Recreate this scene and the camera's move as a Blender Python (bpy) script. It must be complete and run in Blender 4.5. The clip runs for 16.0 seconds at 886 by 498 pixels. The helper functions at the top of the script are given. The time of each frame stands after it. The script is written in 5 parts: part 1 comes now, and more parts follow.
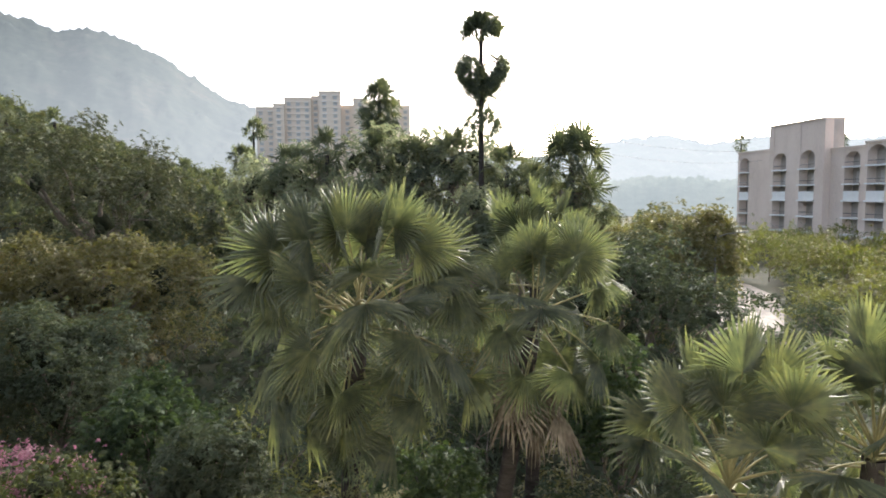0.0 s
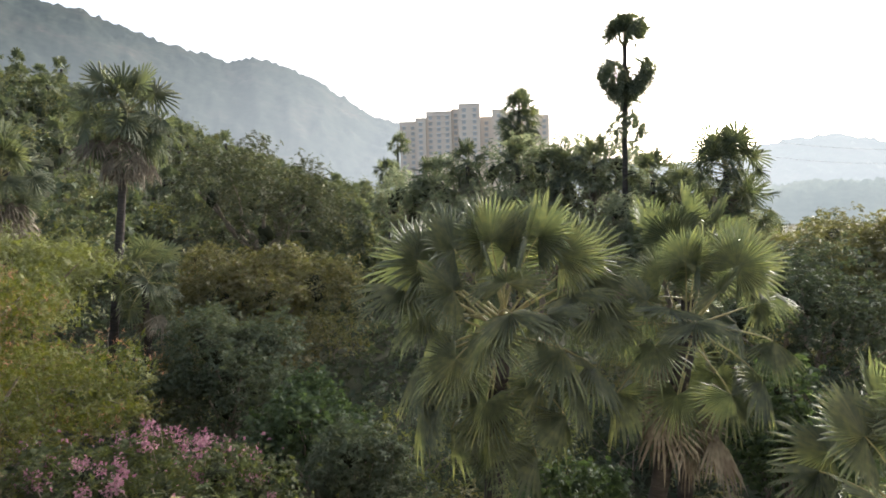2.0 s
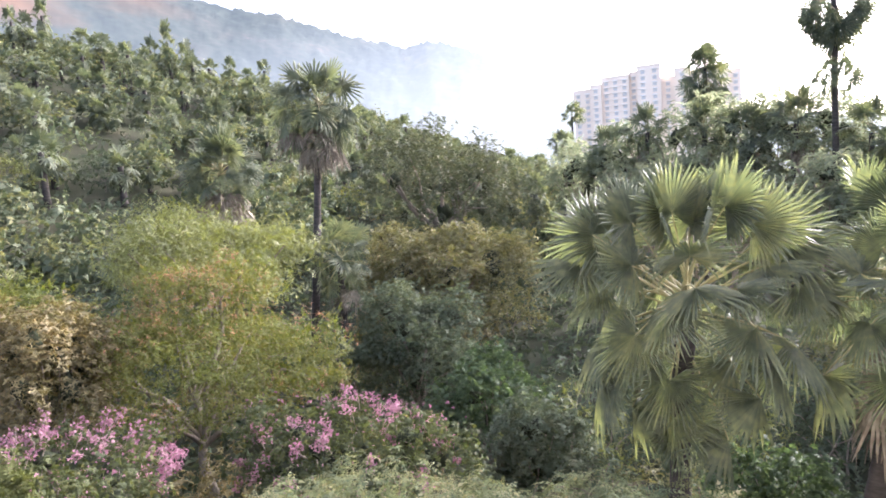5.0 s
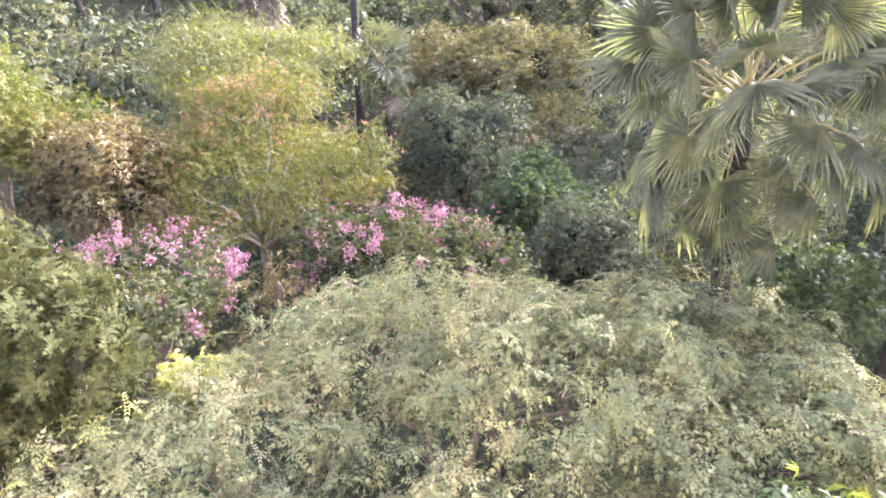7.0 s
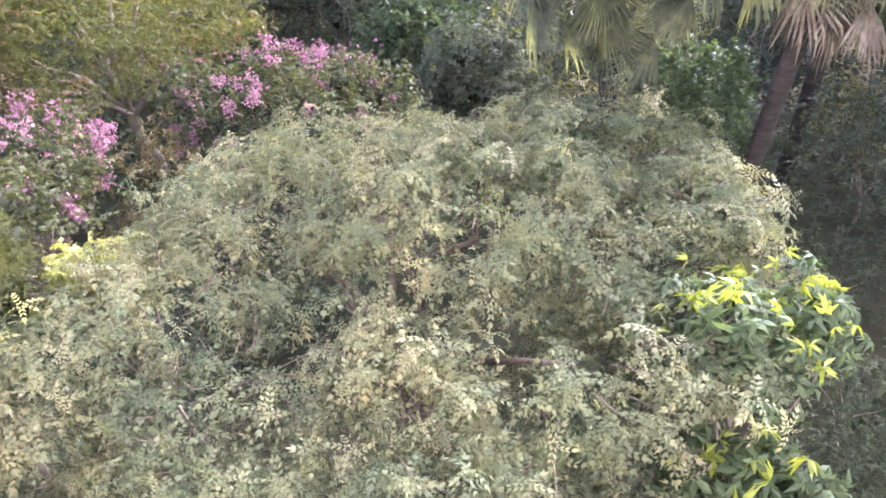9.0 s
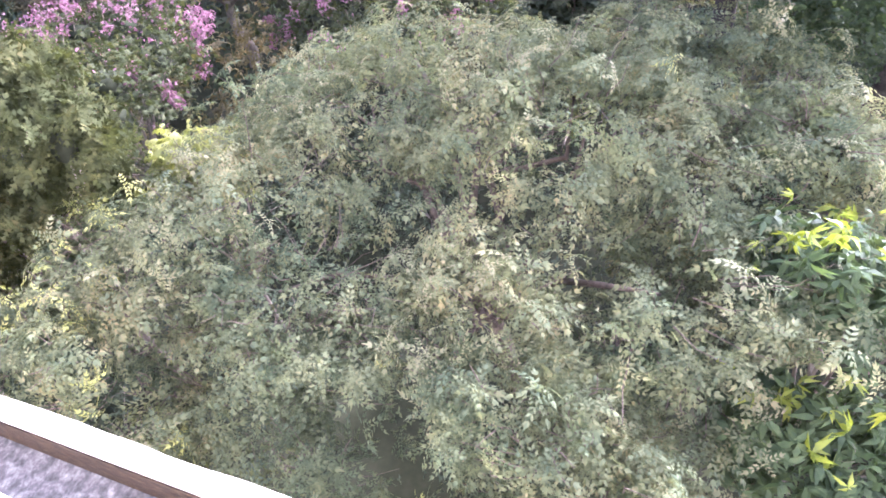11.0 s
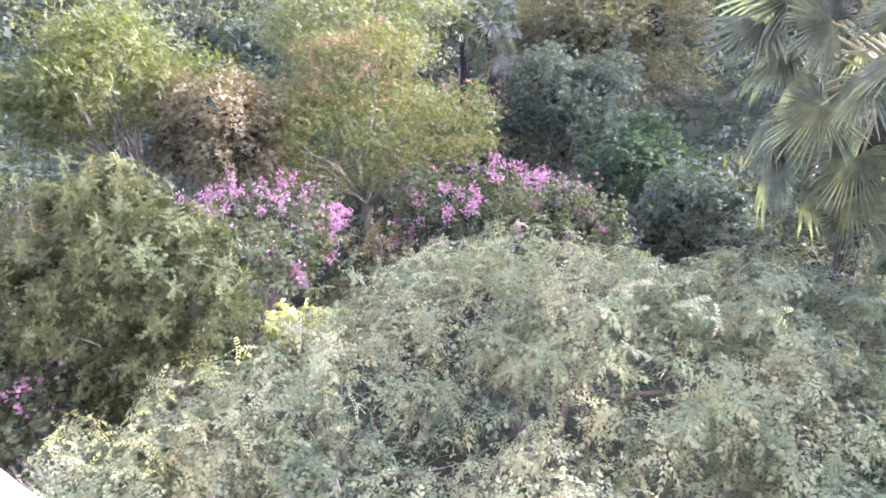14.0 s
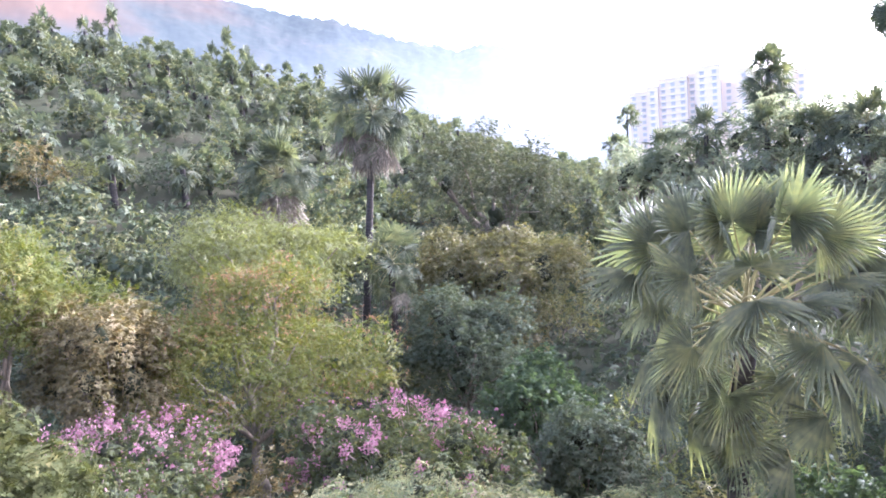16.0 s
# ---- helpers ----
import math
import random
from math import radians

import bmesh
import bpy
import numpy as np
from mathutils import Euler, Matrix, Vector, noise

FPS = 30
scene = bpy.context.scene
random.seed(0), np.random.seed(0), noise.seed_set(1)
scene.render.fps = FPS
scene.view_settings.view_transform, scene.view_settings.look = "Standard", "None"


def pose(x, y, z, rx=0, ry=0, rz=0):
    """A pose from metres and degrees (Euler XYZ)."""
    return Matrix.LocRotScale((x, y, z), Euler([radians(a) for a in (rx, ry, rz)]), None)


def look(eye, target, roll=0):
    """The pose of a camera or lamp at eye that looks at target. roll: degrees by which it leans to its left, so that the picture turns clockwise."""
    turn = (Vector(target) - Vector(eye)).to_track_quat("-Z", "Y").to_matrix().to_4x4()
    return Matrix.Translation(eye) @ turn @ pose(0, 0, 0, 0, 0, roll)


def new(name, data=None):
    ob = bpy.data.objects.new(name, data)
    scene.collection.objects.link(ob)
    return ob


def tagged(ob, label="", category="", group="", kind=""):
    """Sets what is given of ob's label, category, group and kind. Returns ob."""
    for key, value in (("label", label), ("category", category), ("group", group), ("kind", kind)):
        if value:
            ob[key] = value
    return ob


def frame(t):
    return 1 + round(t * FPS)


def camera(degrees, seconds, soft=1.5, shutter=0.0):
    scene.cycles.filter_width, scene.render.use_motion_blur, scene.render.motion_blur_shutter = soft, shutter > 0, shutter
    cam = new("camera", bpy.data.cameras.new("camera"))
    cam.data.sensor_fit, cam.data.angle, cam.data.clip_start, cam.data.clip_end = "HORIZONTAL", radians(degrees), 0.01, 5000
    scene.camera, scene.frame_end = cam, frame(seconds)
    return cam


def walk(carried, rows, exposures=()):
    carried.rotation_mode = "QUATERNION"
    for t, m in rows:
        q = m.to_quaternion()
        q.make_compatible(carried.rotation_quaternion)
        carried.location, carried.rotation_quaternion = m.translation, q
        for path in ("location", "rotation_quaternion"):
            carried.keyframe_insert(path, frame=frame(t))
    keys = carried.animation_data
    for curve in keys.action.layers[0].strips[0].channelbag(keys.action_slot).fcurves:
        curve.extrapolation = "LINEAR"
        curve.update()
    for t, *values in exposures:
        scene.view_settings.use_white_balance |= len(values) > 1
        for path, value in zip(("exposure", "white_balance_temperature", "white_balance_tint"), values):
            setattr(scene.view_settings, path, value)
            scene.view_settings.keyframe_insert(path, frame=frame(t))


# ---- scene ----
cam = camera(70.29, 16.0, soft=1.75)
PATH = [
    (0.0, pose(0.094, -0.016, 11.444, 85.033, 0.604, -7.297)),
    (0.5, pose(0.102, -0.032, 11.455, 86.481, 0.096, -11.108)),
    (1.0, pose(0.060, -0.031, 11.446, 86.672, 0.050, -12.176)),
    (1.5, pose(0.018, -0.035, 11.443, 85.387, 0.268, -4.721)),
    (2.0, pose(-0.013, -0.024, 11.451, 86.149, 1.471, 5.214)),
    (2.5, pose(-0.016, -0.033, 11.447, 88.440, 1.917, 9.913)),
    (3.0, pose(-0.032, -0.045, 11.458, 89.944, 1.892, 10.812)),
    (3.2, pose(-0.022, -0.048, 11.461, 90.941, 1.364, 11.130)),
    (5.3, pose(0.064, -0.110, 11.516, 84.011, 4.930, 23.007)),
    (5.5, pose(0.065, -0.112, 11.524, 83.843, 5.138, 24.325)),
    (6.0, pose(0.100, -0.091, 11.488, 82.531, 5.362, 28.121)),
    (6.5, pose(0.085, -0.064, 11.470, 78.636, 5.391, 29.638)),
    (7.0, pose(0.064, -0.009, 11.440, 67.567, 6.441, 24.850)),
    (7.5, pose(0.058, -0.015, 11.453, 61.862, 5.735, 20.426)),
    (8.0, pose(0.031, 0.007, 11.454, 56.717, 7.836, 19.997)),
    (8.5, pose(0.056, 0.034, 11.453, 54.843, 8.606, 21.799)),
    (9.0, pose(-0.048, 0.104, 11.431, 51.232, 8.618, 12.751)),
    (9.5, pose(-0.143, 0.095, 11.413, 48.366, 7.195, 16.016)),
    (9.7, pose(-0.151, 0.106, 11.394, 46.479, 7.350, 18.718)),
    (11.8, pose(-0.102, 0.143, 11.476, 44.642, 10.723, 23.647)),
    (12.0, pose(-0.086, 0.129, 11.486, 45.298, 11.255, 25.493)),
    (12.5, pose(-0.083, 0.083, 11.525, 48.558, 11.629, 30.005)),
    (13.0, pose(-0.079, 0.031, 11.532, 54.394, 10.314, 34.035)),
    (13.5, pose(-0.046, 0.010, 11.536, 60.379, 9.708, 37.239)),
    (14.0, pose(-0.012, 0.030, 11.539, 64.851, 7.179, 34.017)),
    (14.5, pose(-0.013, 0.031, 11.550, 68.571, 5.446, 29.390)),
    (15.0, pose(-0.016, 0.017, 11.558, 73.441, 4.332, 27.202)),
    (15.5, pose(0.004, -0.030, 11.556, 80.474, 3.928, 26.667)),
    (16.0, pose(0.042, -0.070, 11.560, 85.187, 4.016, 25.686)),
]
# brightness of the phone's picture over time
EXPOSURES = [(0.0, 1.89, 6180, 12), (0.5, 1.18, 6130, 11), (1.0, 0.49, 6130, 11), (1.5, 0.82, 6130, 11), (2.0, 1.81, 6230, 11), (2.5, 1.84, 6180, 11), (3.0, 1.39, 6130, 11), (3.2, 1.46, 6130, 12),
             (5.3, 3.09, 5750, 23), (5.5, 3.09, 5750, 23), (6.5, 3.44, 5690, 26), (7.0, 3.74, 5770, 32), (7.5, 3.74, 5740, 32), (8.0, 3.62, 5640, 34), (9.0, 3.51, 5520, 35), (9.7, 3.44, 5350, 32), (12.0, 3.41, 5080, 37), (12.5, 3.46, 5020, 37), (14.0, 3.69, 5060, 38), (15.0, 4.04, 4920, 39), (15.5, 3.86, 5030, 36), (16.0, 3.33, 5230, 30)]
walk(cam, PATH, EXPOSURES)

# ---- light ----
SUN_AZ, SUN_EL = 33.0, 22.0   # degrees right of +y, above the horizon
world = bpy.data.worlds.new("sky")
scene.world = world
world.use_nodes = True
wn = world.node_tree.nodes
wn.clear()
sky = wn.new("ShaderNodeTexSky")
sky.sky_type = "NISHITA"
sky.sun_disc = False
sky.sun_elevation, sky.sun_rotation = radians(SUN_EL), radians(SUN_AZ)
sky.air_density, sky.dust_density, sky.ozone_density = 1.0, 7.0, 1.0
bg = wn.new("ShaderNodeBackground")
bg.inputs["Strength"].default_value = 0.15
wout = wn.new("ShaderNodeOutputWorld")
pale = wn.new("ShaderNodeHueSaturation")
pale.inputs["Saturation"].default_value = 0.6
world.node_tree.links.new(sky.outputs[0], pale.inputs["Color"])
world.node_tree.links.new(pale.outputs[0], bg.inputs["Color"])
world.node_tree.links.new(bg.outputs[0], wout.inputs["Surface"])

sun = new("sun", bpy.data.lights.new("sun", "SUN"))
sun.data.energy, sun.data.angle, sun.data.color = 1.8, radians(2.5), (1.0, 0.94, 0.83)
sun_way = Vector((math.sin(radians(SUN_AZ)) * math.cos(radians(SUN_EL)), math.cos(radians(SUN_AZ)) * math.cos(radians(SUN_EL)), math.sin(radians(SUN_EL))))
sun.matrix_world = look(sun_way * 60, (0, 0, 0))


# ---- materials ----
def nodes_of(name):
    m = bpy.data.materials.new(name)
    m.use_nodes = True
    n, l = m.node_tree.nodes, m.node_tree.links
    n.clear()
    return m, n, l, n.new("ShaderNodeOutputMaterial")


def ramp(n, stops):
    r = n.new("ShaderNodeValToRGB")
    e = r.color_ramp.elements
    while len(e) < len(stops):
        e.new(0.5)
    for k, (p, c) in enumerate(stops):
        e[k].position, e[k].color = p, (*c, 1)
    return r


def mixed(n, l, a, b, f):
    """Weighted mean of two value sockets."""
    m = n.new("ShaderNodeMix")
    m.data_type = "FLOAT"
    m.inputs[0].default_value = f
    l.new(a, m.inputs[2]), l.new(b, m.inputs[3])
    return m.outputs[0]


def leaf_mat(name, stops, trans=0.35, tint=(1.0, 1.0, 0.5), rough=0.5, spec=0.4, scale=0.7, gain=1.0):
    """Leaf: colour by leaf and by drift over the crown; light shines through."""
    m, n, l, out = nodes_of(name)
    geo = n.new("ShaderNodeNewGeometry")
    obj = n.new("ShaderNodeTexCoord")
    nz = n.new("ShaderNodeTexNoise")
    nz.inputs["Scale"].default_value, nz.inputs["Detail"].default_value = scale, 3
    l.new(obj.outputs["Object"], nz.inputs["Vector"])
    wide = n.new("ShaderNodeMapRange")
    wide.inputs[1].default_value, wide.inputs[2].default_value = 0.3, 0.7
    l.new(nz.outputs[0], wide.inputs[0])
    info = n.new("ShaderNodeObjectInfo")
    nz2 = n.new("ShaderNodeTexNoise")
    nz2.inputs["Scale"].default_value, nz2.inputs["Detail"].default_value = scale * 6, 1
    l.new(obj.outputs["Object"], nz2.inputs["Vector"])
    near = n.new("ShaderNodeMapRange")
    near.inputs[1].default_value, near.inputs[2].default_value = 0.3, 0.7
    l.new(nz2.outputs[0], near.inputs[0])
    v = mixed(n, l, wide.outputs[0], near.outputs[0], 0.5)
    v = mixed(n, l, v, geo.outputs["Random Per Island"], 0.25)
    v = mixed(n, l, v, info.outputs["Random"], 0.15)
    r = ramp(n, stops)
    l.new(v, r.inputs[0])
    p = n.new("ShaderNodeBsdfPrincipled")
    p.inputs["Roughness"].default_value, p.inputs["Specular IOR Level"].default_value = rough, spec
    l.new(r.outputs[0], p.inputs["Base Color"])
    t = n.new("ShaderNodeBsdfTranslucent")
    mul = n.new("ShaderNodeMix")
    mul.data_type, mul.blend_type = "RGBA", "MULTIPLY"
    mul.inputs[0].default_value = 1.0
    l.new(r.outputs[0], mul.inputs[6])
    mul.inputs[7].default_value = (*[c * 1.6 * gain for c in tint], 1)
    l.new(mul.outputs[2], t.inputs["Color"])
    mx = n.new("ShaderNodeMixShader")
    mx.inputs[0].default_value = trans
    l.new(p.outputs[0], mx.inputs[1]), l.new(t.outputs[0], mx.inputs[2])
    l.new(mx.outputs[0], out.inputs[0])
    return m


def rough_mat(name, stops, scale=4.0, rough=0.9, bump=0.3, fine=30.0, spec=0.2, stretch=(1, 1, 1), glow=None):
    """Stone, bark, soil, paint: two scales of noise for colour, and relief."""
    m, n, l, out = nodes_of(name)
    tc = n.new("ShaderNodeTexCoord")
    mp = n.new("ShaderNodeMapping")
    mp.inputs["Scale"].default_value = stretch
    l.new(tc.outputs["Object"], mp.inputs[0])
    a, b = n.new("ShaderNodeTexNoise"), n.new("ShaderNodeTexNoise")
    a.inputs["Scale"].default_value, a.inputs["Detail"].default_value = scale, 6
    b.inputs["Scale"].default_value, b.inputs["Detail"].default_value = fine, 4
    l.new(mp.outputs[0], a.inputs["Vector"]), l.new(mp.outputs[0], b.inputs["Vector"])
    v = mixed(n, l, a.outputs[0], b.outputs[0], 0.35)
    r = ramp(n, stops)
    l.new(v, r.inputs[0])
    p = n.new("ShaderNodeBsdfPrincipled")
    p.inputs["Roughness"].default_value, p.inputs["Specular IOR Level"].default_value = rough, spec
    l.new(r.outputs[0], p.inputs["Base Color"])
    bp = n.new("ShaderNodeBump")
    bp.inputs["Strength"].default_value = bump
    bp.inputs["Distance"].default_value = 0.02
    l.new(v, bp.inputs["Height"]), l.new(bp.outputs[0], p.inputs["Normal"])
    if glow:
        p.inputs["Emission Color"].default_value, p.inputs["Emission Strength"].default_value = (*glow[0], 1), glow[1]
    l.new(p.outputs[0], out.inputs[0])
    return m


G = dict
MAT_PALM = leaf_mat("palm_leaf", [(0.2, (0.043, 0.056, 0.042)), (0.5, (0.07, 0.084, 0.056)), (0.8, (0.118, 0.126, 0.07))], 0.36, (1.0, 1.0, 0.5), 0.52, 0.24, 1.2, 1.2)
# Distant fronds get a paler, greyer green that imitates haze.
MAT_PALM_FAR = leaf_mat("haze_paled_palm_leaf", [(0.2, (0.058, 0.072, 0.052)), (0.5, (0.082, 0.095, 0.066)), (0.8, (0.122, 0.126, 0.082))], 0.3, (1.0, 1.0, 0.5), 0.65, 0.12, 0.3)
MAT_PALM_DEAD = leaf_mat("dry_palm_leaf", [(0.2, (0.07, 0.056, 0.04)), (0.5, (0.13, 0.11, 0.08)), (0.8, (0.22, 0.195, 0.15))], 0.08, (1.0, 0.85, 0.6), 0.7, 0.2, 1.0)
MAT_PETIOLE = rough_mat("palm_petiole", [(0.3, (0.11, 0.11, 0.045)), (0.6, (0.19, 0.17, 0.075)), (0.8, (0.15, 0.1, 0.05))], 3, 0.7, 0.15, 30, 0.4)
MAT_BARK_PALM = rough_mat("palm_bark", [(0.3, (0.02, 0.018, 0.017)), (0.55, (0.045, 0.04, 0.036)), (0.8, (0.085, 0.075, 0.066))], 2.5, 0.95, 0.8, 14, 0.1, (1, 1, 4))
MAT_BARK = rough_mat("bark", [(0.3, (0.09, 0.075, 0.06)), (0.55, (0.19, 0.16, 0.13)), (0.8, (0.30, 0.26, 0.21))], 5, 0.95, 0.6, 25, 0.1, (3, 3, 0.6))
MAT_TWIG = rough_mat("grey_brown_twig_bark", [(0.3, (0.06, 0.048, 0.038)), (0.55, (0.125, 0.1, 0.078)), (0.8, (0.22, 0.185, 0.15))], 5, 0.95, 0.5, 25, 0.1, (3, 3, 0.6))
# Near-black green that paints the shade deep inside crowns.
MAT_INNER_SHADE = rough_mat("crown_inner_shade", [(0.3, (0.024, 0.028, 0.018)), (0.6, (0.042, 0.047, 0.03)), (0.8, (0.065, 0.062, 0.043))], 1.5, 1.0, 0.8, 9, 0.0)
MAT_GLIRI = leaf_mat("dusty_pinnate_leaf", [(0.15, (0.06, 0.083, 0.054)), (0.42, (0.091, 0.113, 0.067)), (0.65, (0.137, 0.146, 0.08)), (0.9, (0.215, 0.184, 0.098))], 0.34, (1.0, 1.0, 0.65), 0.75, 0.08, 0.5)
MAT_YTREE = leaf_mat("yellow_green_leaf", [(0.15, (0.045, 0.06, 0.02)), (0.4, (0.072, 0.088, 0.025)), (0.65, (0.108, 0.11, 0.032)), (0.9, (0.17, 0.122, 0.05))], 0.38, (1.0, 1.0, 0.35), 0.55, 0.2, 0.6)
MAT_LTREE = leaf_mat("soft_green_leaf", [(0.2, (0.078, 0.088, 0.036)), (0.5, (0.116, 0.126, 0.048)), (0.85, (0.169, 0.169, 0.060))], 0.35, (1.0, 1.0, 0.4), 0.55, 0.3, 0.5)
MAT_LTIP = leaf_mat("yellowish_leaf_tips", [(0.2, (0.19, 0.215, 0.08)), (0.6, (0.28, 0.29, 0.10)), (0.9, (0.38, 0.35, 0.15))], 0.35, (1.0, 1.0, 0.5), 0.55, 0.25, 1.2)
MAT_DARK = leaf_mat("dark_glossy_leaf", [(0.2, (0.039, 0.046, 0.032)), (0.5, (0.056, 0.065, 0.042)), (0.9, (0.101, 0.095, 0.062))], 0.25, (1.0, 1.0, 0.5), 0.65, 0.15, 0.4)
# Deep green, lowered further to imitate the shade on these plants.
MAT_SHADE = leaf_mat("deep_green_shade_leaf", [(0.2, (0.038, 0.051, 0.032)), (0.5, (0.054, 0.069, 0.045)), (0.9, (0.081, 0.089, 0.056))], 0.25, (1.0, 1.0, 0.6), 0.7, 0.12, 0.5)
MAT_OLIVE = leaf_mat("olive_leaf", [(0.2, (0.081, 0.081, 0.046)), (0.55, (0.122, 0.117, 0.058)), (0.9, (0.189, 0.156, 0.077))], 0.3, (1.0, 1.0, 0.4), 0.55, 0.3, 0.5)
MAT_DRY = leaf_mat("dry_vine_leaf", [(0.2, (0.072, 0.066, 0.033)), (0.5, (0.116, 0.101, 0.048)), (0.75, (0.160, 0.119, 0.057)), (0.95, (0.216, 0.144, 0.072))], 0.3, (1.0, 0.9, 0.4), 0.6, 0.3, 0.7)
MAT_FRESH = leaf_mat("fresh_green_leaf", [(0.2, (0.034, 0.052, 0.03)), (0.5, (0.05, 0.077, 0.04)), (0.9, (0.085, 0.108, 0.05))], 0.35, (1.0, 1.0, 0.5), 0.6, 0.15, 0.8)
MAT_LIME = leaf_mat("lime_young_leaf", [(0.2, (0.15, 0.2, 0.035)), (0.6, (0.24, 0.28, 0.045)), (0.9, (0.33, 0.32, 0.065))], 0.45, (1.0, 1.0, 0.3), 0.35, 0.5, 2.0)
MAT_MANGO = leaf_mat("drooping_green_leaf", [(0.2, (0.045, 0.07, 0.036)), (0.55, (0.07, 0.104, 0.048)), (0.9, (0.11, 0.145, 0.06))], 0.3, (1.0, 1.0, 0.4), 0.55, 0.2, 1.5)
MAT_FEATHER = leaf_mat("feathery_leaf", [(0.2, (0.029, 0.036, 0.017)), (0.5, (0.046, 0.054, 0.024)), (0.75, (0.071, 0.075, 0.032)), (0.95, (0.122, 0.11, 0.048))], 0.3, (1.0, 1.0, 0.5), 0.8, 0.04, 0.9)
MAT_BOUG = leaf_mat("bougainvillea_leaf", [(0.2, (0.038, 0.048, 0.025)), (0.55, (0.061, 0.072, 0.036)), (0.9, (0.128, 0.123, 0.051))], 0.35, (1.0, 1.0, 0.45), 0.6, 0.12, 1.0)
MAT_BRACT = leaf_mat("magenta_bract", [(0.15, (0.15, 0.074, 0.11)), (0.5, (0.225, 0.125, 0.16)), (0.85, (0.315, 0.215, 0.235))], 0.35, (1.0, 0.78, 0.9), 0.6, 0.12, 1.5)
# Cream leaf colour imitates sunlight caught on leaf tips.
MAT_SUN_CREAM = leaf_mat("sun_highlight_leaf_tips", [(0.2, (0.14, 0.15, 0.085)), (0.6, (0.19, 0.19, 0.11)), (0.9, (0.25, 0.23, 0.14))], 0.35, (1.0, 1.0, 0.7), 0.6, 0.15, 1.2)
MAT_POD = leaf_mat("dry_seed_pod", [(0.2, (0.14, 0.07, 0.04)), (0.6, (0.26, 0.145, 0.085)), (0.9, (0.36, 0.23, 0.14))], 0.15, (1.0, 0.8, 0.5), 0.7, 0.2, 1.0)
# Haze over the spur is put into a paler leaf colour.
MAT_WOODS = leaf_mat("haze_paled_woods_leaf", [(0.15, (0.058, 0.073, 0.05)), (0.45, (0.084, 0.097, 0.06)), (0.7, (0.122, 0.125, 0.068)), (0.95, (0.17, 0.151, 0.09))], 0.25, (1.0, 1.0, 0.5), 0.8, 0.05, 0.06)
# Grove leaves paled further, and more translucent, in place of haze.
MAT_GROVE = leaf_mat("haze_paled_grove_leaf", [(0.15, (0.1, 0.118, 0.088)), (0.5, (0.13, 0.147, 0.105)), (0.9, (0.17, 0.172, 0.115))], 0.5, (1.0, 1.0, 0.75), 0.75, 0.08, 0.3, 1.2)
MAT_SOIL = rough_mat("leaf_litter_soil", [(0.3, (0.022, 0.024, 0.015)), (0.5, (0.036, 0.04, 0.022)), (0.75, (0.07, 0.062, 0.042))], 0.25, 1.0, 0.5, 6, 0.1)
# The far ridge's haze is painted in as emission.
MAT_HILL = rough_mat("wooded_hill_haze_glow", [(0.35, (0.021, 0.025, 0.024)), (0.5, (0.030, 0.035, 0.030)), (0.62, (0.042, 0.042, 0.036)), (0.72, (0.066, 0.054, 0.045))], 0.02, 1.0, 0.8, 0.13, 0.0, (1, 1, 1), ((0.62, 0.69, 0.74), 0.25))

# An even emission paints haze over the low rise.
MAT_RIDGE = rough_mat("low_ridge_haze_glow", [(0.35, (0.07, 0.085, 0.075)), (0.6, (0.11, 0.12, 0.10))], 0.03, 1.0, 0.8, 0.2, 0.0, (1, 1, 1), ((0.46, 0.50, 0.50), 0.25))


